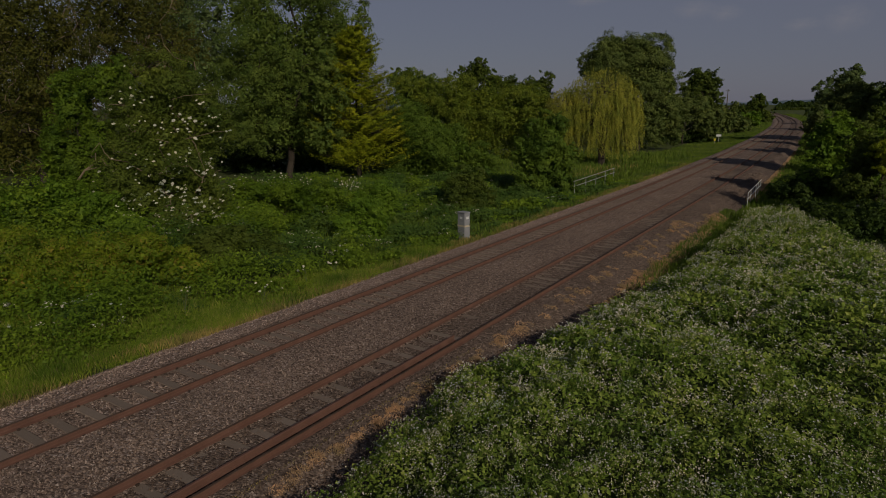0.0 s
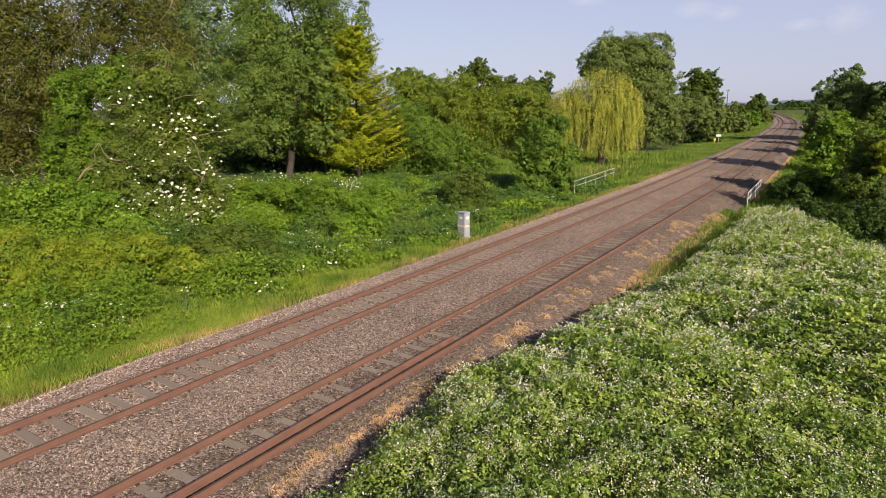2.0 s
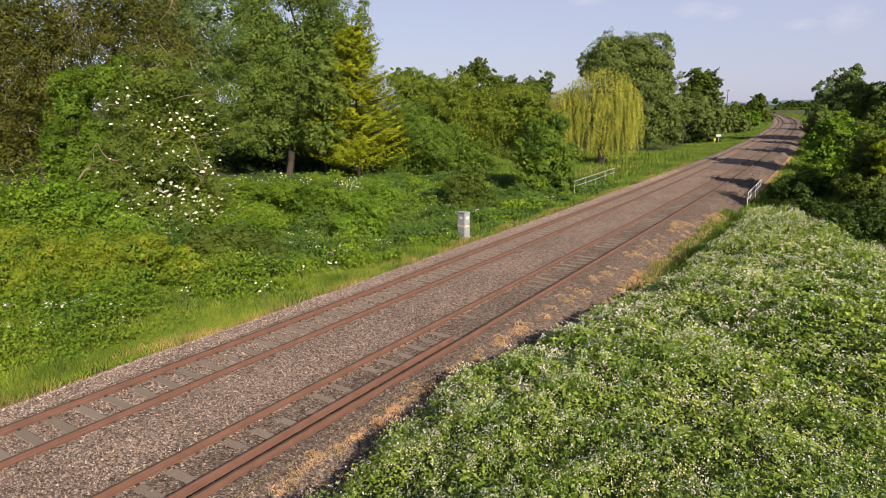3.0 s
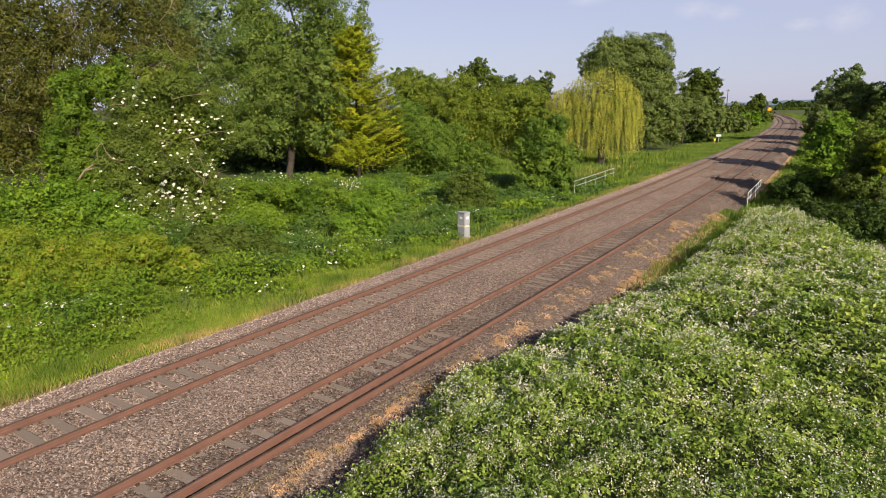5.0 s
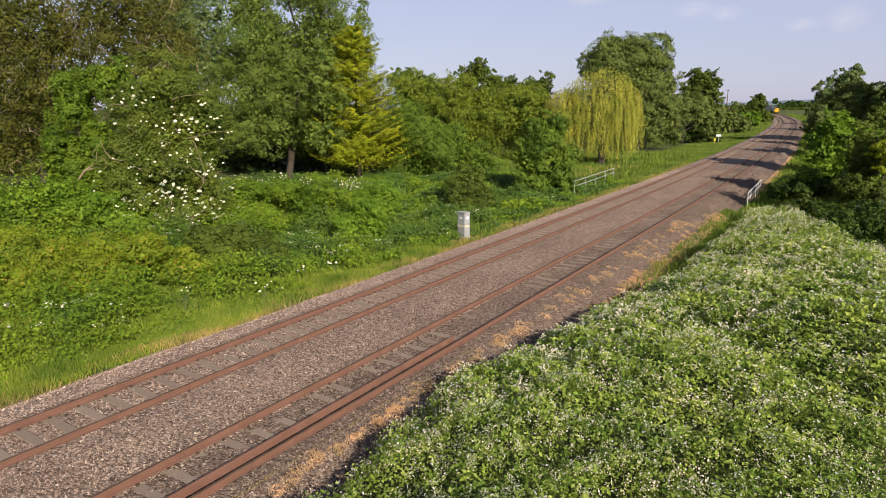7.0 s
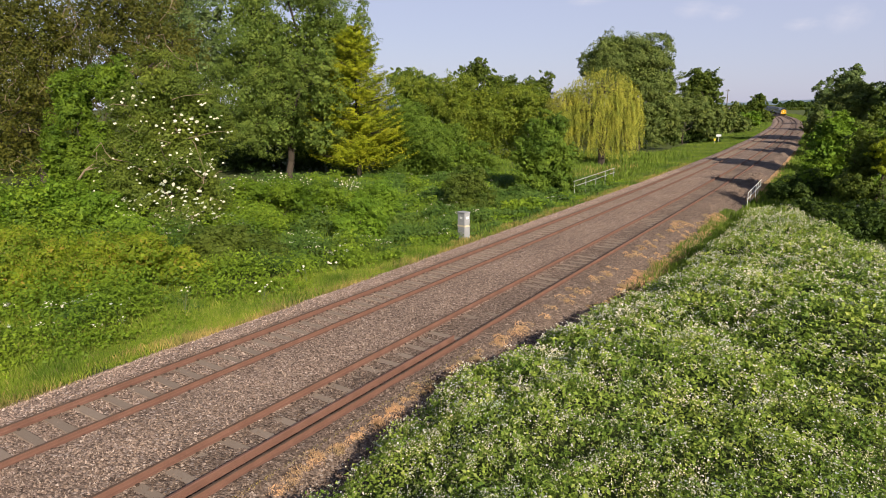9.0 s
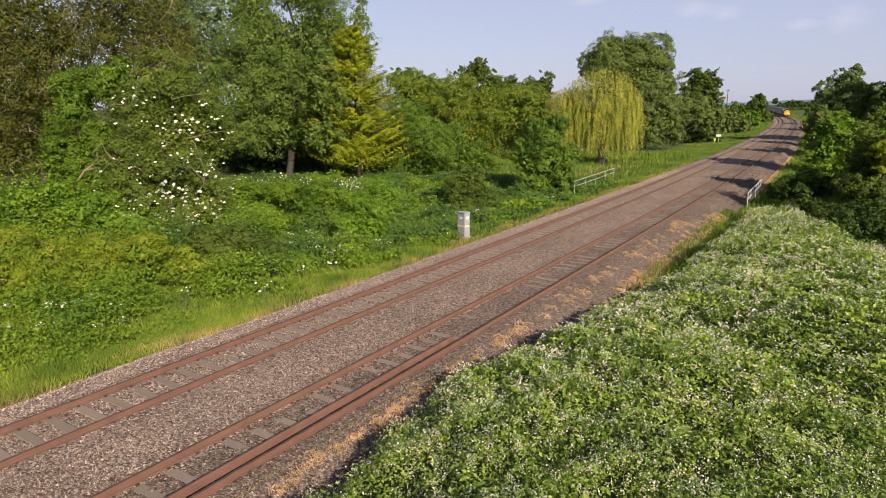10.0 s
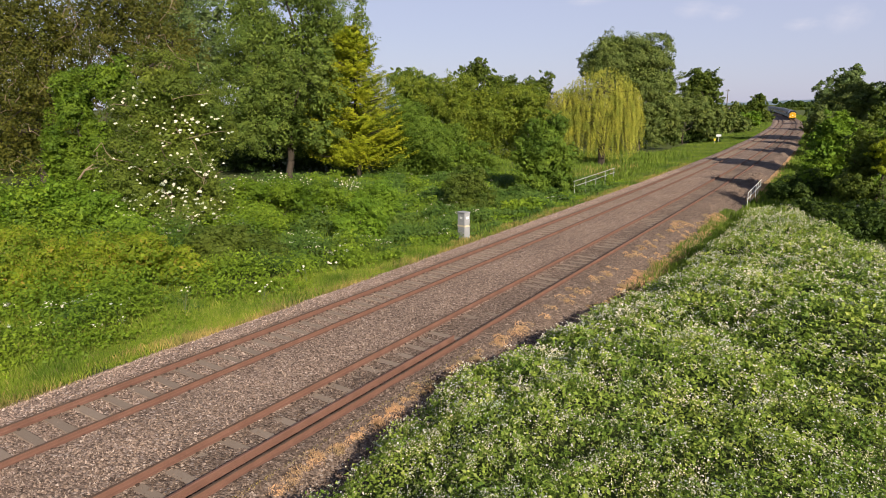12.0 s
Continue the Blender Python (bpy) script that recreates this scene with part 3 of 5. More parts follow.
def brambles():
    rng = np.random.default_rng(8)
    top = tagged(new("bramble_thicket", sheet("bramble_thicket", np.arange(-8, 12, 0.3), np.arange(-8, 48, 0.4), lambda x, y: np.maximum(bramble_height(x, y)[0] - 0.5, ground_z(x, y) - 0.3), M["ground"])), "dense bramble thicket in white flower on the bank", "brambles", kind="stuff")
    n = 150000
    x, y = rng.uniform(-8, 10, n), rng.uniform(-2, 47, n)
    dist = np.hypot(x, y) + 2.0
    keep = rng.random(n) < np.clip((7.5 / dist) ** 1.35, 0.06, 1.0) * (np.abs(x - 1) < 7.5 + y * 0.55)
    x, y = x[keep], y[keep]
    z, ins = bramble_height(x, y)
    x, y, z = x[ins], y[ins], z[ins]
    # leaves in threes on short stalks, the lower ones in the shade of the upper
    n, m = len(x), 3
    grow = np.clip((np.hypot(x, y) + 2.0) / 12.5, 0.85, 1.5)
    lift = 0.16 * (1 - 1.9 * rng.random(n) ** 1.4)
    a = rng.uniform(0, 2 * np.pi, n)[:, None] + np.array([0, 2.1, 4.2])
    r = 0.05 * grow[:, None]
    P = np.stack([x[:, None] + np.cos(a) * r, y[:, None] + np.sin(a) * r, (z + lift)[:, None] + rng.normal(size=(n, m)) * 0.02], -1).reshape(-1, 3)
    tilt = np.repeat(rng.normal(size=(n, 3)) * 0.4, m, 0) + np.array([0.05, -0.15, 0.9])
    size = 0.08 * np.repeat(grow * rng.uniform(0.55, 1.3, n), m)
    V, Q = leaves(rng, P, size, tilt, 0.62, 0.35)
    child("leaves", raw_mesh("leaves", V, Q, M["bramble"]), top, "toothed green bramble leaves", "stuff")
    # small young leaves that fill the thicket under the tips
    k = rng.integers(0, n, 115000)
    P = np.stack([x[k], y[k], z[k] - 0.12], 1) + rng.normal(size=(len(k), 3)) * np.array([0.09, 0.09, 0.08])
    V, Q = leaves(rng, P, 0.075 * grow[k], np.array([0, -0.1, 0.8]), 0.8, 0.6, 0.0, True)
    child("leaves", raw_mesh("leaves", V, Q, M["bramble"]), top, kind="stuff")
    # upright sprays: a thin stalk, pale buds up its length, a few open five-petalled flowers at its head
    m = 125000
    x, y = rng.uniform(-8, 9, m), rng.uniform(0, 47, m)
    dist = np.hypot(x, y) + 2
    clump = 0.6 + 0.7 * lumps(x, y, 0.55, 6) + 0.35 * lumps(x, y, 3.1, 2)
    keep = rng.random(m) < np.clip(0.62 * (9 / dist) ** 0.85, 0.1, 1) * np.clip(clump, 0.04, 1)
    x, y = x[keep], y[keep]
    z, ins = bramble_height(x, y)
    root = np.stack([x, y, z], 1)[ins]
    n = len(root)
    grow = np.clip((np.hypot(root[:, 0], root[:, 1]) + 2) / 12.5, 0.85, 1.45)
    tall = rng.uniform(0.07, 0.24, n)
    lean = rng.normal(size=(n, 3)) * np.array([0.3, 0.3, 0]) + np.array([0, 0, 1.0])
    head = root + lean * tall[:, None]
    f = rng.uniform(0.35, 1.0, (n, 8, 1))
    b = root[:, None] + (head - root)[:, None] * f + rng.normal(size=(n, 8, 3)) * (0.012 + 0.035 * (1.2 - f)) * np.array([1, 1, 0.6])
    V, Q = leaves(rng, b.reshape(-1, 3), 0.026 * np.repeat(grow, 8), None, 0.85, 1.0, 0.0, True)
    child("buds", raw_mesh("buds", V, Q, M["bud"]), top, "pale green bramble buds", "stuff")
    V, Q = tubes_of(root - np.array([0, 0, 0.1]), head, 0.0022 * grow)
    child("stalks", raw_mesh("stalks", V, Q, M["grass"]), top, "thin pale flower stalks", "stuff")
    opened = rng.random((n, 3)) < rng.uniform(0.0, 0.85, (n, 1))
    w3 = np.repeat(np.arange(n), 3)[opened.ravel()]
    c = head[w3] + rng.normal(size=(len(w3), 3)) * np.array([0.035, 0.035, 0.03])
    n = len(c)
    ax = unit(rng.normal(size=(n, 3)) * 0.45 + np.array([0.1, -0.3, 1.0]))
    u = unit(np.cross(ax, rng.normal(size=(n, 3))))
    w = np.cross(ax, u)
    r = (0.0125 * grow[w3] * rng.uniform(0.7, 1.3, n))[:, None]
    VV = []
    for k in range(5):
        t = 2 * np.pi * k / 5
        d = np.cos(t) * u + np.sin(t) * w
        e = -np.sin(t) * u + np.cos(t) * w
        VV.append(np.stack([c, c + (d + e * 0.6 + ax * 0.2) * r, c + (d - e * 0.6 + ax * 0.2) * r], 1))
    V = np.stack(VV, 1).reshape(-1, 3)
    child("flowers", raw_mesh("flowers", V, np.arange(len(V)).reshape(-1, 3), M["petal"]), top, "small white five-petalled bramble flowers", "stuff")


brambles()


# ---- grass and undergrowth ----
def grass(name, label, mat, n, x0, x1, y0, y1, height, width, seed, dens=None, lean=0.35, cat="grass"):
    rng = np.random.default_rng(seed)
    u, s = rng.uniform(x0, x1, n), y0 + (y1 - y0) * rng.random(n) ** 1.7
    if dens is not None:
        keep = rng.random(n) < dens(u, s)
        u, s = u[keep], s[keep]
    c = on_line(0, s)
    th = np.interp(s, RAIL_S, TURN)
    x, y = c[:, 0] + u * np.cos(th), c[:, 1] + u * np.sin(th)
    grow = np.clip(np.hypot(x, y) / 22, 0.8, 4)
    z = np.maximum(ground_z(x, y), np.where((u > -17.4) & (u < -6.1), c[:, 2] + bed_z(u, s), -9))
    V, Q = blades(rng, np.stack([x, y, z], 1), height * (0.75 + 0.35 * lumps(x, y, 1.3, seed)), width * grow[:, None], lean)
    return tagged(new(name, raw_mesh(name, V, Q, M[mat])), label, cat, kind="stuff")


grass("verge_grass", "long green grass along the foot of the ballast", "grass", 105000, -21.0, -17.0, 1, 29, 0.31, 0.0045, 31, lambda u, s: np.clip((-16.9 + 0.35 * lumps(s, s, 1.2) - u) / 0.8, 0, 1))
grass("verge_grass", "green grass verge running along the curve", "far_grass", 60000, -27, -17.0, 27, 330, 0.32, 0.011, 32)
grass("meadow_grass", "rough meadow grass below the trees", "far_grass", 34000, -48, -20, 20, 110, 0.8, 0.013, 33)
grass("rank_grass", "bright rank grass and weeds behind the verge", "grass", 26000, -25.0, -19.5, 1, 15, 0.5, 0.006, 42)
grass("gap_weeds", "dry yellow weeds between the running rail and the loose rail", "straw", 900, -8.66, -8.54, 4, 15, 0.07, 0.004, 43, None, 0.8, "weeds")
grass("straw_grass", "bleached straw-coloured grass at the ballast edge", "straw", 34000, -18.0, -16.75, 2, 90, 0.34, 0.006, 34, lambda u, s: np.clip(lumps(u, s, 1.5, 5) + 0.45, 0, 1) * np.interp(s, (26, 42), (1, 0.4)))


def dry_tufts():
    """Low round cushions of dead grass: a broken row along the shoulder, and a wider band further on."""
    rng = np.random.default_rng(35)
    rows = []
    for s0, s1, n, u0, wide, gap in ((6.8, 17.5, 95, -8.25, 0.1, -0.6), (17.5, 40, 120, -8.15, 0.17, -0.05), (20, 45, 640, -6.72, 0.26, -0.95), (12, 44, 60, -7.5, 0.5, 0.3)):
        t = rng.uniform(s0, s1, n)
        t = t[lumps(t, t * 0.4, 0.55, s0) + 0.6 * rng.normal(size=n) * 0.4 > gap]
        rows.append(np.stack([t, u0 + 0.1 * lumps(t, t, 0.9, 4) + rng.normal(size=len(t)) * wide], 1))
    c = np.concatenate(rows)
    size = rng.uniform(0.07, 0.2, len(c)) * np.interp(c[:, 0], (8, 30), (0.85, 1.25))
    m = 75
    a, r = rng.uniform(0, 2 * np.pi, (len(c), m)), np.sqrt(rng.random((len(c), m))) * size[:, None]
    s, u = (c[:, :1] + r * np.sin(a) * 1.25).ravel(), (c[:, 1:] + r * np.cos(a)).ravel()
    mound = (0.55 * size[:, None] * (1 - (r / size[:, None]) ** 2)).ravel()
    p = on_line(0, s)
    p[:, 0] += u * np.cos(np.interp(s, RAIL_S, TURN))
    p[:, 1] += u * np.sin(np.interp(s, RAIL_S, TURN))
    p[:, 2] += bed_z(u, s) + mound - 0.02
    V, Q = blades(rng, p, 0.055, (0.0048 * np.interp(s, (10, 40), (1, 2.4)))[:, None], 1.3)
    tagged(new("dry_grass_tufts", raw_mesh("dry_grass_tufts", V, Q, M["dry"])), "cushions of dead orange-brown grass on the ballast shoulder", "grass", kind="stuff")


dry_tufts()
grass("bank_grass", "rank green grass beside the near track", "far_grass", 20000, -6.0, 1.5, 44, 150, 0.55, 0.011, 37)
grass("bank_grass", "rank green grass outside the curve", "far_grass", 14000, -6.6, 0, 140, 420, 0.7, 0.012, 38)
grass("orange_dead_grass", "sprayed-off orange grass below the bushes", "dry", 7000, -6.5, -5.7, 54, 120, 0.25, 0.008, 39)
grass("dead_reeds", "pale dead reed stems below the willow", "straw", 500, -26, -21.5, 55, 82, 1.1, 0.006, 40, None, 0.2, "reeds")
grass("shoulder_grass", "green grass strip between ballast and brambles", "far_grass", 9000, -7.0, -5.0, 20, 48, 0.4, 0.009, 36, lambda u, s: np.interp(s, (22, 30), (0, 1)))


def undergrowth():
    """Nettles, docks and young brambles between the verge and the trees."""
    rng = np.random.default_rng(41)
    n = 25000
    u, s = -18.3 - 31.7 * rng.random(n) ** 1.3, 62 * rng.random(n) ** 1.8
    c = on_line(0, s)
    x, y = c[:, 0] + u, c[:, 1]
    clump = np.clip(0.42 + 0.95 * lumps(x, y, 1.3, 7) + 0.45 * lumps(x, y, 5.0, 1) + 0.35 * lumps(x, y, 0.6, 4), 0, 1.6)
    brink = np.where(s > 21, np.interp(u, (-19.5, -18.2), (1.0, 0.75)), np.interp(u, (-22, -20, -18.5), (1, 0.8, 0.15)))
    lush = np.interp(s, (17, 25, 36, 50), (1, 0.65, 0.5, 0.4)) * brink
    top = (0.35 + 1.35 * clump) * lush * np.interp(u, (-40, -28, -22), (1.9, 1.5, 1.0)) * rng.uniform(0.7, 1.25, n)
    keep = rng.random(n) < np.clip(top, 0.25, 1)
    x, y, top = x[keep], y[keep], top[keep]
    n, m = len(x), 17
    rise = 1 - np.abs(rng.normal(0, 0.26, (n, m)))
    wide = 0.16 + 0.12 * top[:, None]
    px = x[:, None] + rng.normal(size=(n, m)) * wide
    py = y[:, None] + rng.normal(size=(n, m)) * wide
    pz = ground_z(px, py) + np.maximum(top[:, None] * rise, 0.05)
    nrm = np.stack([0 * px + 0.35, 0 * px - 0.35, 0 * px + 0.9], -1).reshape(-1, 3)
    size = 0.1 * np.repeat(np.clip(np.hypot(x, y) / 26, 0.85, 1.9) * rng.uniform(0.6, 1.4, n), m)
    P = np.stack([px, py, pz], -1).reshape(-1, 3)
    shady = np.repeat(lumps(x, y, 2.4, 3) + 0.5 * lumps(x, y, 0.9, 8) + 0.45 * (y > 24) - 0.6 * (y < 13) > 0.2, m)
    V, Q = leaves(rng, P[~shady], size[~shady], nrm[~shady], 0.8, 0.5, 0.3, True)
    ob = tagged(new("undergrowth", raw_mesh("undergrowth", V, Q, M["nettle"])), "bright green nettles and young brambles", "undergrowth", kind="stuff")
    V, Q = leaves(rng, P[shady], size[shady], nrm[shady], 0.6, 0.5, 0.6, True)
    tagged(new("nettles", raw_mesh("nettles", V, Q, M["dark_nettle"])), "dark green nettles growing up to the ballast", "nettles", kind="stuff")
    m = 520
    k = rng.integers(0, n, m * 3)
    k = k[(lumps(x[k], y[k], 3.0, 9) > 0.25)][:m]
    cc = np.stack([x[k], y[k], ground_z(x[k], y[k]) + top[k] * 1.05 + 0.12], 1)
    cc = np.repeat(cc, 9, 0) + rng.normal(size=(9 * len(k), 3)) * np.array([0.09, 0.09, 0.03])
    V, Q = leaves(rng, cc, 0.075, np.array([0, 0, 1.2]), 0.9, 0.4)
    child("umbels", raw_mesh("umbels", V, Q, M["cream"]), ob, "white cow parsley heads", "stuff")


undergrowth()


# ---- trees ----
CAM_TURN = 33.1   # degrees: crowns are laid out across this heading
CX, CY = math.cos(radians(CAM_TURN)), math.sin(radians(CAM_TURN))


def laid(base, v):
    v = np.asarray(v, float)
    return np.stack([v[..., 0] * CX - v[..., 1] * CY, v[..., 0] * CY + v[..., 1] * CX, v[..., 2]], -1)


def limb(rng, a, b, ra, rb, bits=4, wander=0.06):
    a, b = np.array(a, float), np.array(b, float)
    L = np.linalg.norm(b - a)
    pts = [a + (b - a) * t + rng.normal(size=3) * wander * L * (0 < t < 1) + np.array([0, 0, 0.08 * L * math.sin(math.pi * t)]) for t in np.linspace(0, 1, bits + 1)]
    rad = np.linspace(ra, rb, bits + 1)
    return [(pts[i], pts[i + 1], rad[i], rad[i + 1]) for i in range(bits)]


def crown_points(rng, blobs, count, clump_r):
    """Leaf places: lobes on overlapping masses, each lobe a heap of small domed clumps with gaps between them."""
    B = np.array(blobs, float)
    area = B[:, 3] * (B[:, 3] + B[:, 4])
    P, N, K = [], [], []
    for b, share in zip(B, area / area.sum()):
        size = np.array([b[3], b[3] * 0.88, b[4]])
        lobes = int(np.clip(8 + b[3] * 2.2, 10, 24))
        d0 = unit(rng.normal(size=(lobes, 3)) + np.array([0, 0, 0.2]))
        lr = rng.uniform(0.24, 0.46, lobes)
        lc = b[:3] + d0 * size * (1.06 - lr)[:, None]
        k = max(lobes, int(share * count / 46))
        w = rng.choice(lobes, k, p=lr ** 2 / (lr ** 2).sum())
        d = unit(rng.normal(size=(k, 3)) + d0[w] * 0.9 + np.array([0, 0, 0.15]))
        stray = rng.random(k) < 0.13
        rr = rng.uniform(0.84, 1.06, k) + stray * rng.uniform(0.1, 0.4, k)
        c = lc[w] + d * size * (lr[w] * rr)[:, None]
        m = int(share * count / k) + 1
        cl = (clump_r * 2.0 * lr[w] * b[3] ** 0.75 * rng.uniform(0.6, 1.3, k) * np.where(stray, 0.6, 1.0))[:, None, None]
        q = unit(rng.normal(size=(k, m, 3)) + (d * 0.9)[:, None])
        off = q * np.array([1, 1, 0.75]) * cl * rng.uniform(0.55, 1.12, (k, m, 1))
        out = (off * d[:, None]).sum(-1, keepdims=True)
        off = off + np.where(stray[:, None, None], 1.5, 0.0) * out * d[:, None]   # strays stretch into sprays
        P.append((c[:, None] + off).reshape(-1, 3))
        N.append((q * 1.0 + d[:, None] * 0.45 + np.array([0, 0, 0.25])).reshape(-1, 3))
        K.append(c)
    return np.concatenate(P), np.concatenate(N), np.concatenate(K)


def inner_points(rng, blobs, count):
    """Leaf places in the shaded inside of the crown."""
    B = np.array(blobs, float)
    w = B[:, 3] ** 2 * B[:, 4]
    pick = rng.choice(len(B), count, p=w / w.sum())
    d = unit(rng.normal(size=(count, 3))) * rng.uniform(0.25, 0.72, (count, 1))
    return B[pick, :3] + d * B[pick][:, [3, 3, 4]]


def flower_head(rng, centre, small=1.0):
    """A domed, ragged disc of tiny blossoms, tipped towards the light."""
    k, r = 9, rng.uniform(0.05, 0.115) * small
    up = unit(np.array([0.35, -0.35, 1.0]) + rng.normal(size=3) * 0.25)
    u = unit(np.cross(up, rng.normal(size=3)))
    w = np.cross(up, u)
    V = [centre + up * 0.05 * small]
    for f, h in ((0.5, 0.045), (1.0, 0.0)):
        for i in range(k):
            a = 2 * np.pi * (i + 0.4 * rng.random()) / k
            q = r * f * rng.uniform(0.7, 1.25)
            V.append(centre + (np.cos(a) * u + np.sin(a) * w) * q + up * (h * small + rng.uniform(-0.02, 0.02) * small))
    F = [(0, 1 + i, 1 + (i + 1) % k) for i in range(k)]
    for i in range(k):
        j = (i + 1) % k
        F += [(1 + i, 1 + k + i, 1 + k + j), (1 + i, 1 + k + j, 1 + j)]
    return raw_mesh("flower_head", np.array(V), np.array(F), M["cream"])


def tree(name, base, blobs, leaf=0.2, count=8000, mat="leaf_mid", seed=0, label="", cat="tree", twigs=0, flowers=0):
    rng = np.random.default_rng(seed)
    leaf, count = leaf * 0.75, int(count * 2.7)
    t = tagged(new(name), label, cat)
    t.location = base
    P, N, K = crown_points(rng, blobs, count, 0.32)
    B = np.array(blobs, float)
    floor = 0.15
    ok = P[:, 2] > floor
    P, N = P[ok], N[ok]
    V, Q = leaves(rng, laid(base, P), leaf, laid(base, N), 0.75, 0.42, 0.4, True)
    I = inner_points(rng, blobs, count // 3)
    V2, Q2 = leaves(rng, laid(base, I[I[:, 2] > floor]), leaf * 1.9, None, 0.9, small=True)
    V, Q = np.concatenate([V, V2]), np.concatenate([Q, Q2 + len(V)])
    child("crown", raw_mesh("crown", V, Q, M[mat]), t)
    top = float((B[:, 2] + B[:, 4]).max())
    mid = np.array([np.average(B[:, 0], weights=B[:, 3]), np.average(B[:, 1], weights=B[:, 3]), 0])
    fork = np.array([mid[0] * 0.4, mid[1] * 0.4, max(0.6, float((B[:, 2] - B[:, 4]).min()) + 0.15 * top)])
    r0 = max(0.04, 0.015 * top)
    segs = limb(rng, (0, 0, -0.2), fork, r0 * 1.15, r0 * 0.8, 4, 0.03)
    for b in B:
        if np.hypot(b[0] - fork[0], b[1] - fork[1]) > 0.9 * (b[2] + 1.0):
            continue
        segs += limb(rng, fork, b[:3], r0 * 0.55, r0 * 0.25, 4)
        near = K[np.linalg.norm(K - b[:3], axis=1) < b[3] * 1.1]
        for c in near[rng.permutation(len(near))[:7]]:
            segs += limb(rng, b[:3], c, r0 * 0.2, r0 * 0.05, 3)
    V, Q = tubes([(laid(base, a), laid(base, b), x, y) for a, b, x, y in segs], 7)
    child("trunk", raw_mesh("trunk", V, Q, M["bark"], True), t)
    for k in K[rng.permutation(len(K))[:twigs]]:
        d = unit(rng.normal(size=3) + np.array([0, -0.4, -0.1]))
        segs = limb(rng, k - d * 0.8, k + d * rng.uniform(0.8, 2.2), 0.042, 0.012, 6, 0.1)
        V, Q = tubes([(laid(base, a), laid(base, b), x, y) for a, b, x, y in segs], 5)
        child("bare_twig", raw_mesh("bare_twig", V, Q, M["pale_bark"], True), t, "bare pale twig")
    if flowers:
        B = np.array(blobs, float)
        for k in range(flowers):
            b = min(B[rng.integers(len(B))], B[rng.integers(len(B))], key=lambda q: q[2] - 0.7 * q[0])   # low, sunny side
            d = unit(rng.normal(size=3) * np.array([1, 0.5, 0.8]) + np.array([0.3, -0.9, 0.25]))
            c = laid(base, b[:3] + d * np.array([b[3], b[3] * 0.85, b[4]]) * 1.12)
            child("flower_head", flower_head(rng, c), t, "flat creamy-white flower head")
    return t


def conifer(name, base, blobs, leaf=0.3, count=9000, mat="leaf_gold", seed=0, label="", cat="conifer"):
    """A cone of drooping sprays round a straight trunk."""
    rng = np.random.default_rng(seed)
    t = tagged(new(name), label, cat)
    t.location = base
    x0, y0, top, half, tall = blobs[0]
    leaf, count = leaf * 0.68, int(count * 5.4)
    k = 480
    h = (0.01 + 0.99 * rng.random(k) ** 0.85) * tall
    a = rng.uniform(0, 2 * np.pi, k)
    r = half * (h / tall) ** 0.52 * rng.uniform(0.62, 1.12, k) + 0.12
    tip = np.stack([x0 + r * np.cos(a), y0 + r * np.sin(a), top - h + 0.16 * r], 1)
    root = np.stack([x0 + 0 * r, y0 + 0 * r, top - h + 0.1 - r * 0.05], 1)
    m = count // k
    f = (rng.uniform(0.0, 1.0, (k, m, 1)) ** 0.6)
    along = (tip - root)[:, None]
    side = unit(np.cross(tip - root, (0, 0, 1.0)))[:, None]
    fan = rng.normal(size=(k, m, 1)) * (0.1 + 0.16 * r[:, None, None] * (1.05 - f) * 1.2)
    sag = np.array([0, 0, -1.0]) * (0.10 * r[:, None, None] * np.sin(np.pi * f) + np.abs(fan) * 0.35)
    P = root[:, None] + along * f + side * fan + sag + rng.normal(size=(k, m, 3)) * 0.07
    N = np.repeat(unit(tip - root), m, 0) * 0.5 + np.array([0, 0, 0.75])
    V, Q = leaves(rng, laid(base, P.reshape(-1, 3)), leaf, laid(base, N), 0.42, 0.35, -0.5, True)
    child("crown", raw_mesh("crown", V, Q, M[mat]), t)
    segs = limb(rng, (x0, y0, -0.2), (x0, y0, top - 0.5), 0.3, 0.03, 5, 0.003)
    for i in range(0, k, 2):
        segs.append((root[i], tip[i], 0.035, 0.008))
    V, Q = tubes([(laid(base, a), laid(base, b), p, q) for a, b, p, q in segs], 6)
    child("trunk", raw_mesh("trunk", V, Q, M["bark"], True), t)
    return t


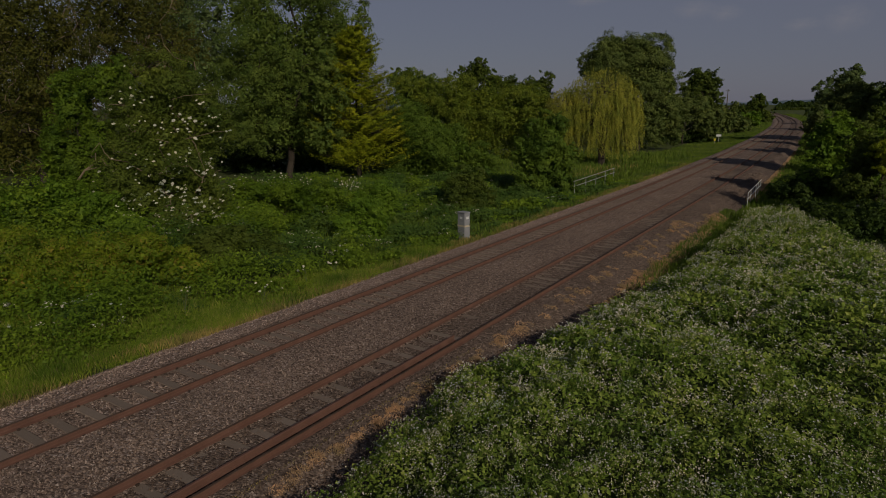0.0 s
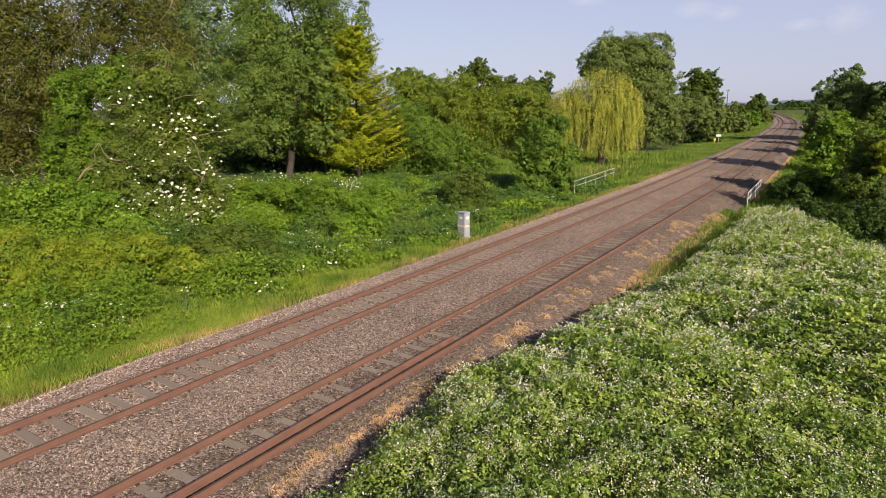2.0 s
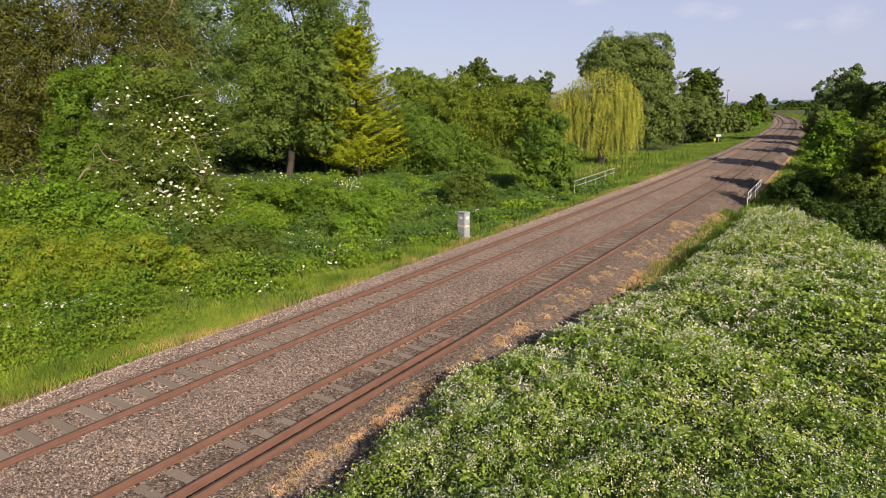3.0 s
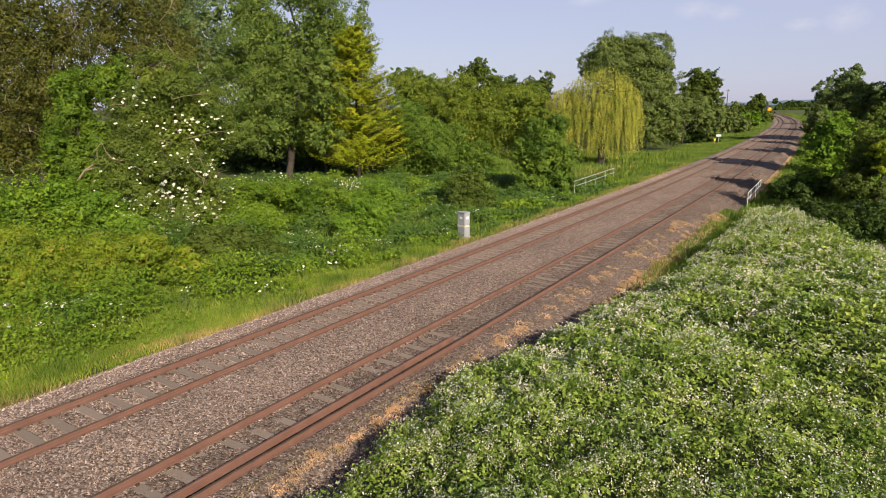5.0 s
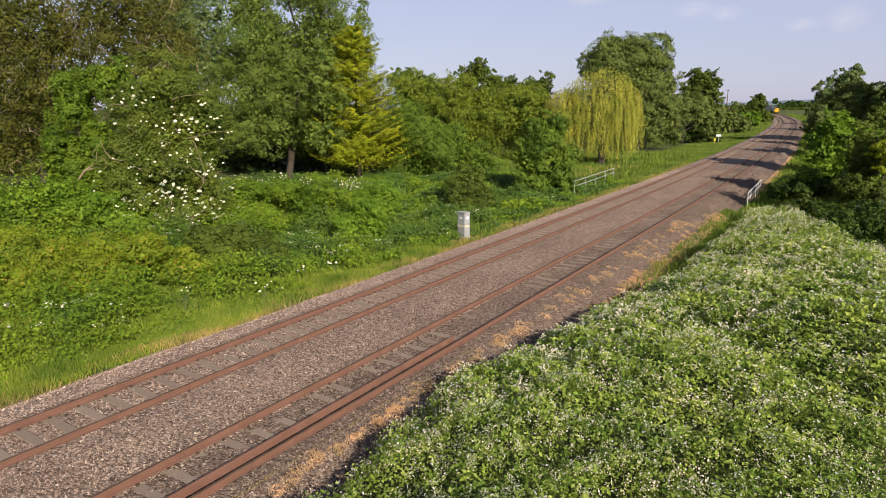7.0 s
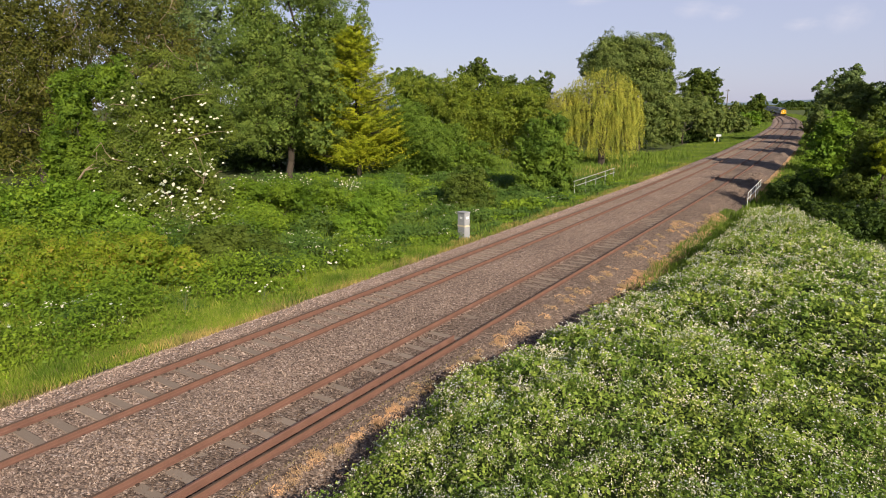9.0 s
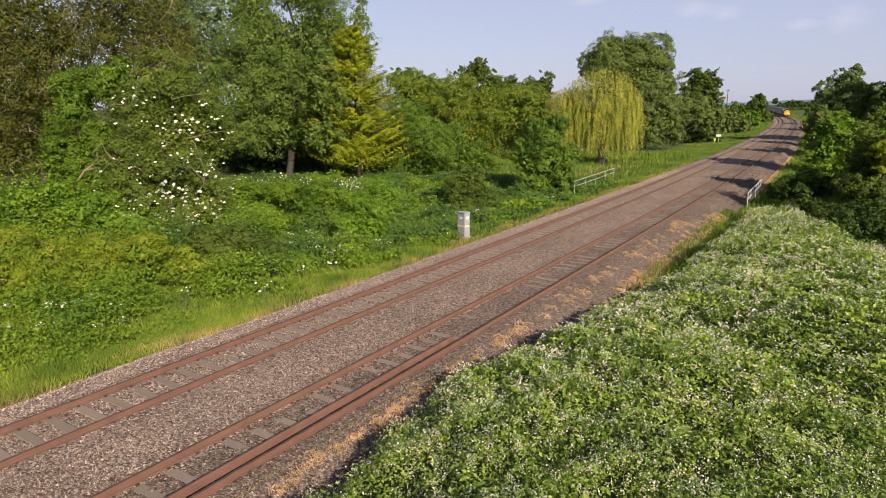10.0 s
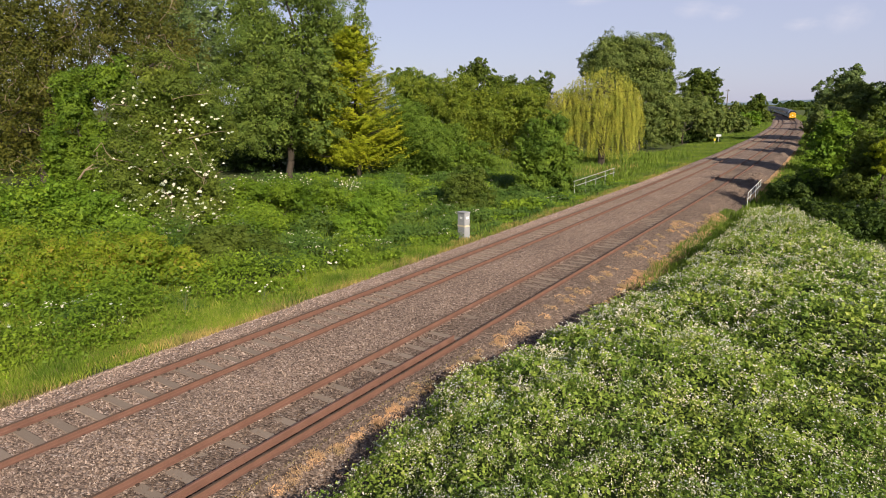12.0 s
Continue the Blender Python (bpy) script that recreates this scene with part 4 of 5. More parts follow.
def willow(name, base, blobs, leaf=0.2, count=9000, mat="leaf_willow", seed=0, label="", cat="tree"):
    """Limbs that arch out of a stout trunk, with leafy strands hanging from them."""
    rng = np.random.default_rng(seed)
    t = tagged(new(name), label, cat)
    t.location = base
    B = np.array(blobs, float)
    leaf, count = leaf * 0.52, count * 7
    k = 1700
    pick = rng.integers(0, len(B), k)
    d = unit(rng.normal(size=(k, 3)) + np.array([0, 0, 0.35]))
    start = B[pick, :3] + d * B[pick][:, [3, 3, 4]] * rng.uniform(0.72, 1.0, (k, 1))
    length = np.minimum(rng.uniform(1.0, 6.4, k), start[:, 2] - rng.uniform(0.3, 2.4, k))
    length = np.maximum(length, 0.8)
    m = count // k
    f = rng.random((k, m)) ** 0.8
    sway = rng.normal(size=(k, 1, 2)) * 0.35
    P = np.repeat(start[:, None], m, 1)
    P[..., 2] -= f ** 1.3 * length[:, None] - 0.5 * np.sin(np.pi * np.minimum(f * 3, 1))
    P[..., :2] += sway * f[..., None] + (d[:, None, :2] * 0.7) * np.sin(f * 1.5)[..., None] + rng.normal(size=(k, m, 2)) * 0.07
    N = np.repeat(d * np.array([1, 1, 0.2]), m, 0) * 0.8
    V, Q = leaves(rng, laid(base, P.reshape(-1, 3)), leaf, laid(base, N), 0.36, 0.45, 3.0, True)
    child("crown", raw_mesh("crown", V, Q, M[mat]), t)
    segs = limb(rng, (0, 0, -0.2), (0.2, 0, 3.2), 0.55, 0.42, 4, 0.03)
    for b in B:
        segs += limb(rng, (0.2, 0, 3.2), b[:3] + np.array([0, 0, b[4] * 0.6]), 0.28, 0.08, 5)
    for i in range(0, k, 6):
        b = B[pick[i]]
        segs.append((b[:3], start[i], 0.05, 0.012))
        segs.append((start[i], start[i] - np.array([-d[i, 0] * 0.6, -d[i, 1] * 0.6, length[i]]), 0.012, 0.005))
    V, Q = tubes([(laid(base, a), laid(base, b), p, q) for a, b, p, q in segs], 5)
    child("trunk", raw_mesh("trunk", V, Q, M["bark"], True), t)
    return t


tree('broadleaf_tree', (-50.4, 22.2, -0.9), [(-0.36, 2.24, 13.27, 6.32, 5.48), (6.39, 2.52, 14.46, 4.63, 4.21), (-5.44, 1.4, 9.6, 5.48, 6.32), (1.3, 1.21, 8.74, 4.63, 3.79), (-2.52, 0.37, 5.07, 3.79, 2.53), (4.31, 3.54, 18.99, 5.9, 3.37), (6.58, 1.77, 11.17, 3.16, 2.11), (10.17, 2.05, 12.38, 2.53, 2.53)], leaf=0.16, count=34000, mat='leaf_olive', seed=1, twigs=110, label='tall olive-brown broadleaf tree with bare twigs in its crown', cat='tree')
tree('ivy_clad_tree', (-40.4, 20.4, -0.9), [(-0.69, 0.91, 8.04, 1.5, 2.07), (2.0, 1.19, 9.24, 1.64, 1.71), (-1.5, 0.12, 4.56, 1.43, 1.96), (0.55, 0.43, 5.94, 1.0, 1.79), (-0.0, -0.08, 3.68, 1.43, 1.43)], leaf=0.16, count=13000, mat='leaf_ivy', seed=2, label='bright green leafy tree at the wood edge', cat='tree')
tree('elder_bush', (-33.5, 20.1, -0.9), [(1.31, 0.92, 8.43, 2.4, 2.24), (3.06, 0.5, 6.55, 1.76, 2.24), (1.29, 0.21, 5.31, 2.72, 2.24), (3.04, -0.21, 3.42, 1.76, 1.92), (-0.16, -0.14, 3.75, 2.24, 1.92), (1.59, -0.5, 2.18, 2.56, 1.28), (-0.31, 0.57, 6.88, 1.6, 1.92)], leaf=0.13, count=26000, mat='leaf_elder', seed=3, flowers=320, twigs=25, label='elder bush with flat white flower heads', cat='bush')
tree('poplar_tree', (-74.2, 49.9, -1.0), [(-0.63, 4.49, 19.88, 6.01, 6.76), (2.33, 2.99, 13.27, 4.51, 6.01), (-2.18, 2.66, 11.83, 5.26, 6.01), (0.78, 1.16, 5.22, 5.26, 4.51), (-1.34, 5.99, 26.48, 6.76, 4.51), (4.99, 3.99, 17.65, 2.7, 6.01), (5.71, 2.83, 12.52, 2.7, 4.51)], leaf=0.325, count=14000, mat='leaf_grey', seed=4, label='grey-green poplar at the back of the wood', cat='tree')
tree('aspen_tree', (-54.6, 50.6, -1.0), [(-1.89, 3.21, 15.11, 5.61, 4.95), (4.05, 3.5, 16.36, 5.28, 4.62), (-2.59, 1.75, 8.69, 5.94, 4.95), (3.34, 1.75, 8.65, 5.61, 4.95), (-5.26, 0.73, 5.5, 3.63, 2.6), (0.02, 0.66, 5.2, 4.95, 2.7), (5.3, 0.73, 5.2, 3.63, 2.8), (2.1, 4.67, 21.52, 6.27, 3.96), (8.68, 3.94, 18.26, 1.45, 2.64), (-4.51, 4.09, 18.99, 3.96, 3.96), (-5.2, 2.7, 12.88, 3.43, 3.17), (6.01, 2.77, 13.13, 3.17, 3.63), (0.07, 2.48, 11.88, 5.61, 2.77), (6.3, -0.8, 5.6, 2.6, 2.3), (6.0, -6.3, 8.8, 2.5, 3.0), (5.2, -6.0, 5.0, 2.7, 2.1), (5.6, -4.6, 12.2, 2.4, 2.6)], leaf=0.24, count=40000, mat='leaf_dull', seed=5, label='broad dull-green aspen with a low hanging crown', cat='tree')
conifer('golden_conifer', (-43.4, 51.4, -1.0), [(-1.2, 3.0, 16.7, 6.3, 14.6)], leaf=0.375, count=15000, mat='leaf_gold', seed=6, label='golden-green cypress conifer with a pointed top', cat='conifer')
tree('willow_shrub', (-41.4, 59.3, -1.0), [(0.3, -0.4, 3.6, 4.6, 4.6), (-2.6, 0.88, 5.2, 3.2, 3.6), (3.6, 0.2, 2.6, 2.9, 3.0), (6.6, 0.29, 1.6, 2.3, 2.2)], leaf=0.2, count=20000, mat='leaf_fresh', seed=7, label='rounded mid-green willow shrub at the meadow edge', cat='shrub')
tree('willow_shrub', (-49.9, 81.3, -1.0), [(-1.25, 2.22, 8.4, 5.22, 4.35), (4.41, 2.12, 7.94, 5.22, 4.35), (1.34, 1.16, 3.71, 6.53, 4.79), (8.31, 1.54, 5.37, 5.22, 5.22), (-6.46, 2.6, 10.12, 4.79, 3.05), (10.07, 2.22, 8.33, 3.48, 3.48)], leaf=0.28, count=20000, mat='leaf_yellowgreen', seed=8, label='yellow-green willow shrub thicket', cat='shrub')
tree('hedgerow_tree', (-62.3, 109.2, -1.0), [(0.12, 4.44, 15.28, 2.75, 2.29), (-2.41, 3.93, 13.06, 3.21, 2.86), (2.62, 3.8, 12.47, 2.98, 2.75), (0.09, 3.17, 9.69, 4.12, 3.43)], leaf=0.36, count=5000, mat='leaf_mid', seed=9, label='dark hedgerow tree behind the thicket', cat='tree')
tree('hedgerow_tree', (-53.9, 118.2, -1.0), [(1.86, 3.89, 12.52, 2.34, 2.34), (-2.25, 3.63, 11.4, 3.52, 2.34), (0.08, 3.11, 9.1, 4.22, 3.52), (-6.35, 3.69, 11.65, 3.05, 2.34)], leaf=0.36, count=4000, mat='leaf_mid', seed=30, label='dark hedgerow tree behind the thicket', cat='tree')
tree('hedgerow_tree', (-69.9, 98.2, -1.0), [(-2.64, 3.84, 13.24, 3.74, 2.42), (2.3, 3.65, 12.35, 3.74, 2.2), (0.08, 2.92, 9.15, 4.95, 3.85)], leaf=0.36, count=4500, mat='leaf_dull', seed=31, label='dull green hedgerow tree behind the shrubs', cat='tree')
tree('hawthorn_bush', (-22.1, 50.3, -0.9), [(0.02, 0.6, 5.06, 2.08, 2.23), (0.99, 0.11, 2.88, 1.78, 2.08), (-1.23, 0.22, 3.38, 1.58, 2.23), (-0.75, -0.27, 1.2, 1.88, 1.24), (1.23, -0.27, 1.19, 1.24, 1.09)], leaf=0.2, count=12000, mat='leaf_fresh', seed=10, label='dark green hawthorn bush beside the culvert rail', cat='bush')
willow('weeping_willow', (-28.2, 82.3, -0.9), [(0.29, 2.3, 9.59, 4.77, 3.23), (-4.72, 1.79, 7.37, 2.62, 2.69), (3.36, 1.87, 7.7, 2.31, 3.08), (-1.65, 1.7, 6.98, 3.46, 3.85), (1.42, 1.45, 5.83, 3.46, 3.85)], leaf=0.375, count=17000, mat='leaf_willow', seed=11, label='weeping willow with hanging yellow-green branches', cat='tree')
tree('ash_tree', (-32.4, 114.3, -1.0), [(-4.01, 4.7, 17.43, 5.18, 3.93), (1.67, 4.47, 16.38, 5.18, 4.35), (-1.45, 3.67, 12.87, 7.76, 4.66), (4.23, 3.21, 10.82, 3.93, 5.69), (2.64, 1.95, 5.28, 4.66, 4.66), (-7.65, 4.01, 14.42, 2.9, 3.11), (6.26, 1.83, 4.75, 3.11, 3.62)], leaf=0.33, count=26000, mat='leaf_ash', seed=12, label='large domed ash tree behind the willow', cat='tree')
tree('oak_tree', (-30.2, 162.4, -1.0), [(0.13, 4.75, 13.73, 4.18, 3.34), (-2.39, 4.25, 11.57, 2.78, 2.51), (2.62, 4.32, 11.81, 2.51, 2.78), (0.1, 3.64, 8.84, 4.73, 3.06)], leaf=0.45, count=6000, mat='leaf_mid', seed=13, label='dark rounded oak tree above the hedge', cat='tree')
tree('field_hedge_bush', (-29.8, 138.7, -1.0), [(-3.0, 2.54, 6.6, 4.35, 3.7), (1.28, 2.68, 7.0, 4.35, 3.7), (4.9, 2.36, 5.6, 3.39, 3.6), (7.31, 2.14, 4.19, 2.18, 3.14), (-5.5, 2.6, 5.6, 3.2, 3.4)], leaf=0.4, count=9000, mat='leaf_ash', seed=14, label='dense green hedge bush overhanging the verge', cat='bush')
tree('field_hedge_bush', (-28.8, 190.9, -1.0), [(0.08, 2.84, 3.02, 2.89, 3.85), (3.29, 2.95, 3.47, 2.89, 3.21), (2.18, 3.69, 6.76, 1.6, 2.56), (-1.51, 3.55, 6.16, 1.92, 3.21), (5.69, 2.84, 2.99, 1.92, 1.92)], leaf=0.5, count=4500, mat='leaf_ash', seed=15, label='dull green hedge bush beside the line', cat='bush')
tree('field_hedge_bush', (-31.5, 279.0, -0.5), [(0.84, 5.73, 7.81, 4.58, 3.89), (-2.16, 4.82, 3.81, 4.58, 4.12), (3.56, 4.66, 3.1, 4.12, 3.89), (-5.58, 5.32, 6.06, 2.75, 2.75), (6.31, 4.71, 3.31, 2.06, 2.75), (2.91, 6.18, 9.81, 2.29, 2.29)], leaf=0.625, count=4500, mat='leaf_mid', seed=16, label='green hedge bush on the inside of the curve', cat='bush')
# grey leaf colour chosen to put pale haze on this distant crown
tree('alder_tree', (-0.4, 149.5, -0.8), [(0.68, 3.85, 12.05, 3.43, 3.21), (-4.15, 3.17, 9.07, 2.52, 3.21), (-1.64, 2.79, 7.38, 4.58, 3.43), (4.08, 2.79, 7.34, 4.58, 4.58), (-5.67, 2.15, 4.61, 2.29, 3.43), (2.41, 4.36, 14.27, 1.83, 1.37)], leaf=0.36, count=10000, mat='leaf_grey', seed=17, label='tall alder tree on the far bank of the cutting', cat='tree')
tree('sycamore_tree', (4.6, 76.2, -0.8), [(0.9, 1.6, 8.0, 2.6, 3.6), (1.5, 1.89, 9.62, 2.4, 3.2), (0.4, 1.9, 11.4, 1.2, 1.3), (0.6, 0.9, 4.2, 2.4, 2.6)], leaf=0.28, count=8000, mat='leaf_dark', seed=18, label='dark sycamore tree beside the line', cat='tree')
tree('hazel_tree', (-0.6, 80.0, -0.8), [(0.6, 1.38, 7.0, 2.6, 2.6), (-2.0, 0.94, 5.7, 2.1, 2.0), (2.2, 1.2, 8.2, 1.6, 1.6), (-0.5, 0.6, 3.4, 2.4, 2.2)], leaf=0.26, count=9000, mat='leaf_ash', seed=64, label='sunlit mid-green hazel beside the line', cat='tree')
tree('lineside_ash_bush', (-0.9, 58.9, -0.6), [(-0.45, 0.3, 3.69, 1.92, 2.06), (1.61, 0.35, 3.9, 2.11, 1.83), (-1.65, -0.06, 2.09, 1.19, 1.19), (-0.0, -0.15, 1.68, 2.11, 1.6), (2.75, -0.0, 2.33, 1.83, 1.83), (0.11, 0.73, 5.57, 1.37, 1.28), (-2.57, -0.28, 1.12, 1.1, 1.01)], leaf=0.21, count=15000, mat='leaf_bright', seed=19, label='bright leafy ash bush leaning towards the track', cat='bush')
tree('lineside_elder_bush', (1.9, 49.1, -0.4), [(-0.54, 0.24, 4.2, 1.54, 2.02), (5.0, 0.6, 3.3, 3.2, 3.1), (-1.48, -0.37, 1.52, 1.65, 1.47), (0.71, -0.73, -0.1, 2.2, 1.65), (-1.83, -0.0, 3.13, 0.92, 1.47), (-0.76, -1.01, -1.34, 1.83, 1.03)], leaf=0.18, count=14000, mat='leaf_mid', seed=20, flowers=22, label='elder bush in shade with a few cream flower heads', cat='bush')
tree('young_sallow_bush', (-28.0, 33.3, -0.8), [(-0.41, -0.59, 0.83, 1.81, 1.73), (1.09, -0.45, 1.44, 1.34, 1.58), (-1.52, -0.8, -0.08, 1.5, 1.5), (0.84, -0.84, -0.25, 1.65, 1.42)], leaf=0.14, count=8000, mat='leaf_bright', seed=21, label='young bright sallow bush in rough grass', cat='bush')
tree('young_sallow_bush', (-24.1, 40.6, -0.8), [(-0.09, -0.21, 2.09, 1.38, 1.29), (0.68, -0.38, 1.33, 1.29, 1.29), (-0.87, -0.4, 1.26, 1.12, 1.38), (-0.02, -0.59, 0.41, 1.64, 1.03)], leaf=0.14, count=6500, mat='leaf_mid', seed=22, label='small round sallow bush behind the lineside cabinet', cat='bush')
tree('young_sallow_bush', (-23.8, 19.2, -0.7), [(0.24, -0.79, 1.2, 1.2, 0.85), (-0.82, -0.88, 0.82, 1.2, 0.85), (-1.61, -0.76, 1.35, 0.93, 0.8), (1.3, -0.91, 0.68, 0.8, 0.66)], leaf=0.11, count=8000, mat='leaf_mid', seed=23, label='leafy bush on the verge behind long grass', cat='bush')
tree('far_copse', (-54.4, 707.5, 0.0), [(-6.98, 15.09, 11.95, 2.84, 3.41), (6.06, 14.08, 7.44, 7.95, 3.41), (14.59, 14.46, 9.05, 9.09, 3.98), (0.37, 13.83, 6.37, 10.22, 3.41), (23.09, 13.83, 6.23, 11.36, 4.54)], leaf=2, count=2500, mat='leaf_dark', seed=24, label='distant dark copse on the horizon', cat='trees')
tree('far_copse', (-36.6, 551.4, 0.0), [(-1.93, 10.03, 3.42, 6.16, 2.64), (6.86, 9.83, 2.5, 6.16, 3.08), (-10.72, 10.22, 4.33, 3.52, 2.2), (13.45, 9.73, 2.04, 6.16, 3.96)], leaf=1.5, count=2500, mat='leaf_mid', seed=25, label='distant green scrub beyond the curve', cat='scrub')
# next two fill the wood; their dark leaf colour stands in for its shade
tree('shade_fill_shrub', (-82.5, 39.6, -1.0), [(-8.56, 0.63, 3.4, 6.43, 4.29), (0.01, 0.55, 3.0, 6.43, 4.29), (7.87, 0.4, 2.25, 5.72, 3.57), (-4.24, 1.74, 8.25, 6.43, 4.29), (-7.15, -0.03, 0.46, 5.0, 1.57), (-0.0, -0.03, 0.42, 5.0, 1.43)], leaf=0.375, count=6000, mat='leaf_dark', seed=26, label='shrubs filling the wood, leaves coloured dark for its shade', cat='shrub')
tree('shade_fill_shrub', (-64.1, 56.4, -1.0), [(-9.75, 0.33, 1.55, 5.26, 3.15), (-2.24, 0.33, 1.51, 6.01, 3.0), (6.02, 0.33, 1.45, 6.01, 3.0), (12.78, 0.42, 1.78, 5.26, 3.38), (18.04, 0.58, 2.48, 4.51, 3.38), (1.53, 1.08, 4.78, 6.76, 3.0), (9.04, 1.08, 4.73, 5.26, 3.0), (-3.76, -0.03, -0.1, 4.51, 1.35), (2.25, -0.07, -0.28, 4.51, 1.2)], leaf=0.375, count=7000, mat='leaf_dark', seed=27, label='shrubs under the aspen, leaves coloured dark for its shade', cat='shrub')
tree('lineside_hedge', (-4.8, 104.7, -0.6), [(1.84, 1.13, 3.37, 1.81, 2.47), (3.34, 1.42, 4.65, 2.47, 3.13), (5.81, 1.37, 4.39, 3.3, 3.3), (0.84, 0.58, 0.96, 1.48, 1.48), (9.11, 1.64, 5.58, 3.3, 3.71)], leaf=0.35, count=6000, mat='leaf_mid', seed=28, label='tall lineside hedge on the outside of the curve', cat='hedge')
tree('lineside_hedge', (-9.7, 197.4, -0.3), [(2.73, 2.96, 3.22, 1.56, 2.49), (4.76, 3.27, 4.57, 2.49, 4.05), (7.41, 3.45, 5.32, 3.11, 4.05)], leaf=0.5, count=3500, mat='leaf_dull', seed=29, label='lineside hedge further along the curve', cat='hedge')
tree('bramble_mound', (-35.7, 16.3, -0.9), [(-1.83, -0.43, 2.69, 1.81, 1.15), (0.14, -0.33, 3.12, 1.51, 1.21), (2.1, -0.47, 2.52, 1.51, 1.15), (3.76, -0.64, 1.77, 1.36, 0.97), (-0.93, -0.74, 1.36, 1.81, 1.06), (1.49, -0.77, 1.19, 1.51, 0.91)], leaf=0.12, count=13000, mat='leaf_bright', seed=32, label='mound of bright brambles below the trees', cat='brambles')
tree('bramble_mound', (-28.1, 12.8, -0.9), [(-1.69, -0.9, 1.7, 1.9, 1.1), (0.45, -0.95, 1.45, 1.7, 1.0), (2.36, -0.9, 1.6, 1.5, 0.95), (4.26, -0.82, 1.75, 1.19, 0.85), (5.69, -0.9, 1.25, 1.07, 0.71), (-2.0, -2.6, 1.05, 1.9, 1.0), (0.4, -2.7, 0.95, 1.8, 0.95), (2.6, -2.4, 0.95, 1.5, 0.9)], leaf=0.1, count=26000, mat='leaf_mound', seed=33, label='low bright bramble mound behind the grass verge', cat='brambles')
tree('nettle_bed', (-30.1, 28.3, -0.9), [(-2.94, -0.37, 2.26, 1.47, 0.88), (-0.38, -0.37, 2.25, 1.65, 0.95), (2.19, -0.41, 2.05, 1.47, 0.88), (-1.85, -0.61, 1.19, 1.83, 0.88), (1.45, -0.69, 0.81, 1.47, 0.81)], leaf=0.13, count=8000, mat='nettle', seed=34, flowers=0, label='tall nettle bed at the wood edge', cat='nettles')
# covers lit ground; the dark leaf colour stands in for deep shade
tree('shade_fill_scrub', (0.6, 43.5, -0.5), [(-1.01, -0.72, 0.48, 1.48, 0.73), (0.96, -0.91, -0.4, 1.65, 0.79), (2.78, -1.02, -0.89, 1.98, 1.19), (-2.65, -0.5, 1.46, 1.12, 0.4)], leaf=0.15, count=7000, mat='leaf_dark', seed=35, label='scrub beyond the bramble bank, coloured dark for the shade there', cat='scrub')
tree('far_copse', (-17.5, 384.0, 0.0), [(0.78, 6.49, 2.61, 2.72, 2.72), (5.62, 6.49, 2.58, 4.84, 4.23)], leaf=0.9, count=2000, mat='leaf_mid', seed=36, label='distant green scrub outside the curve', cat='scrub')
tree('lineside_hedge', (-3.2, 132.1, -0.6), [(-1.19, 1.7, 3.71, 1.64, 3.49), (0.37, 2.16, 5.7, 1.85, 3.08), (1.89, 1.59, 3.19, 2.46, 3.69)], leaf=0.32, count=3500, mat='leaf_mid', seed=37, label='tall lineside hedge on the outside of the curve', cat='hedge')
tree('lineside_hedge', (-4.1, 159.1, -0.5), [(-1.42, 2.24, 3.71, 1.61, 3.46), (0.69, 2.74, 5.87, 1.98, 3.21)], leaf=0.36, count=3000, mat='leaf_dull', seed=38, label='tall lineside hedge on the outside of the curve', cat='hedge')
tree('lineside_hedge', (-8.3, 246.3, -0.2), [(-1.05, 3.96, 3.54, 1.73, 3.46), (1.65, 4.26, 4.84, 2.31, 3.46)], leaf=0.45, count=2500, mat='leaf_mid', seed=39, label='lineside hedge further along the curve', cat='hedge')
# stands out of view to the right; added to throw shade on the scrub
tree('unseen_shade_thicket', (6.3, 40.3, -0.5), [(-1.16, 0.3, 3.4, 2.2, 2.0), (0.6, 0.45, 3.6, 2.4, 2.2), (-0.88, -0.06, 2.0, 2.4, 1.7), (1.6, 0.2, 2.2, 2.4, 1.8)], leaf=0.2, count=7000, mat='leaf_dark', seed=40, label='dark thicket out of view, added to shade the scrub', cat='bush')
tree('broom_bush', (1.75, 47.6, -0.4), [(-0.2, -0.6, 4.6, 0.75, 0.9), (0.5, -0.5, 4.9, 0.7, 0.8), (0.2, -0.7, 3.7, 0.8, 0.7)], leaf=0.13, count=2600, mat='leaf_gold', seed=62, label='yellow-flowered broom among the dark bushes', cat='bush')
# dark leaves added to stand in for the shade band under the hedge
tree('shade_fill_shrub', (-31.2, 142.5, -1.0), [(-5.0, 1.2, 1.6, 3.4, 2.2), (-0.5, 1.2, 1.7, 3.4, 2.3), (4.0, 1.2, 1.5, 3.2, 2.1), (7.2, 1.0, 1.2, 2.4, 1.8)], leaf=0.38, count=5000, mat='leaf_dark', seed=63, label='shrubs below the hedge, leaves coloured dark for its shade', cat='shrub')
# low bush whose dark leaf colour includes the shade over it
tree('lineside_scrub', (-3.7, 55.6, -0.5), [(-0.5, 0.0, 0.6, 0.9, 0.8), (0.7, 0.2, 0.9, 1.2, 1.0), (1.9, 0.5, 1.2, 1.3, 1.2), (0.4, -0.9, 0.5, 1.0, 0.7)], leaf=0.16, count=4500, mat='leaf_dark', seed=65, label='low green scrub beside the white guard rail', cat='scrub')
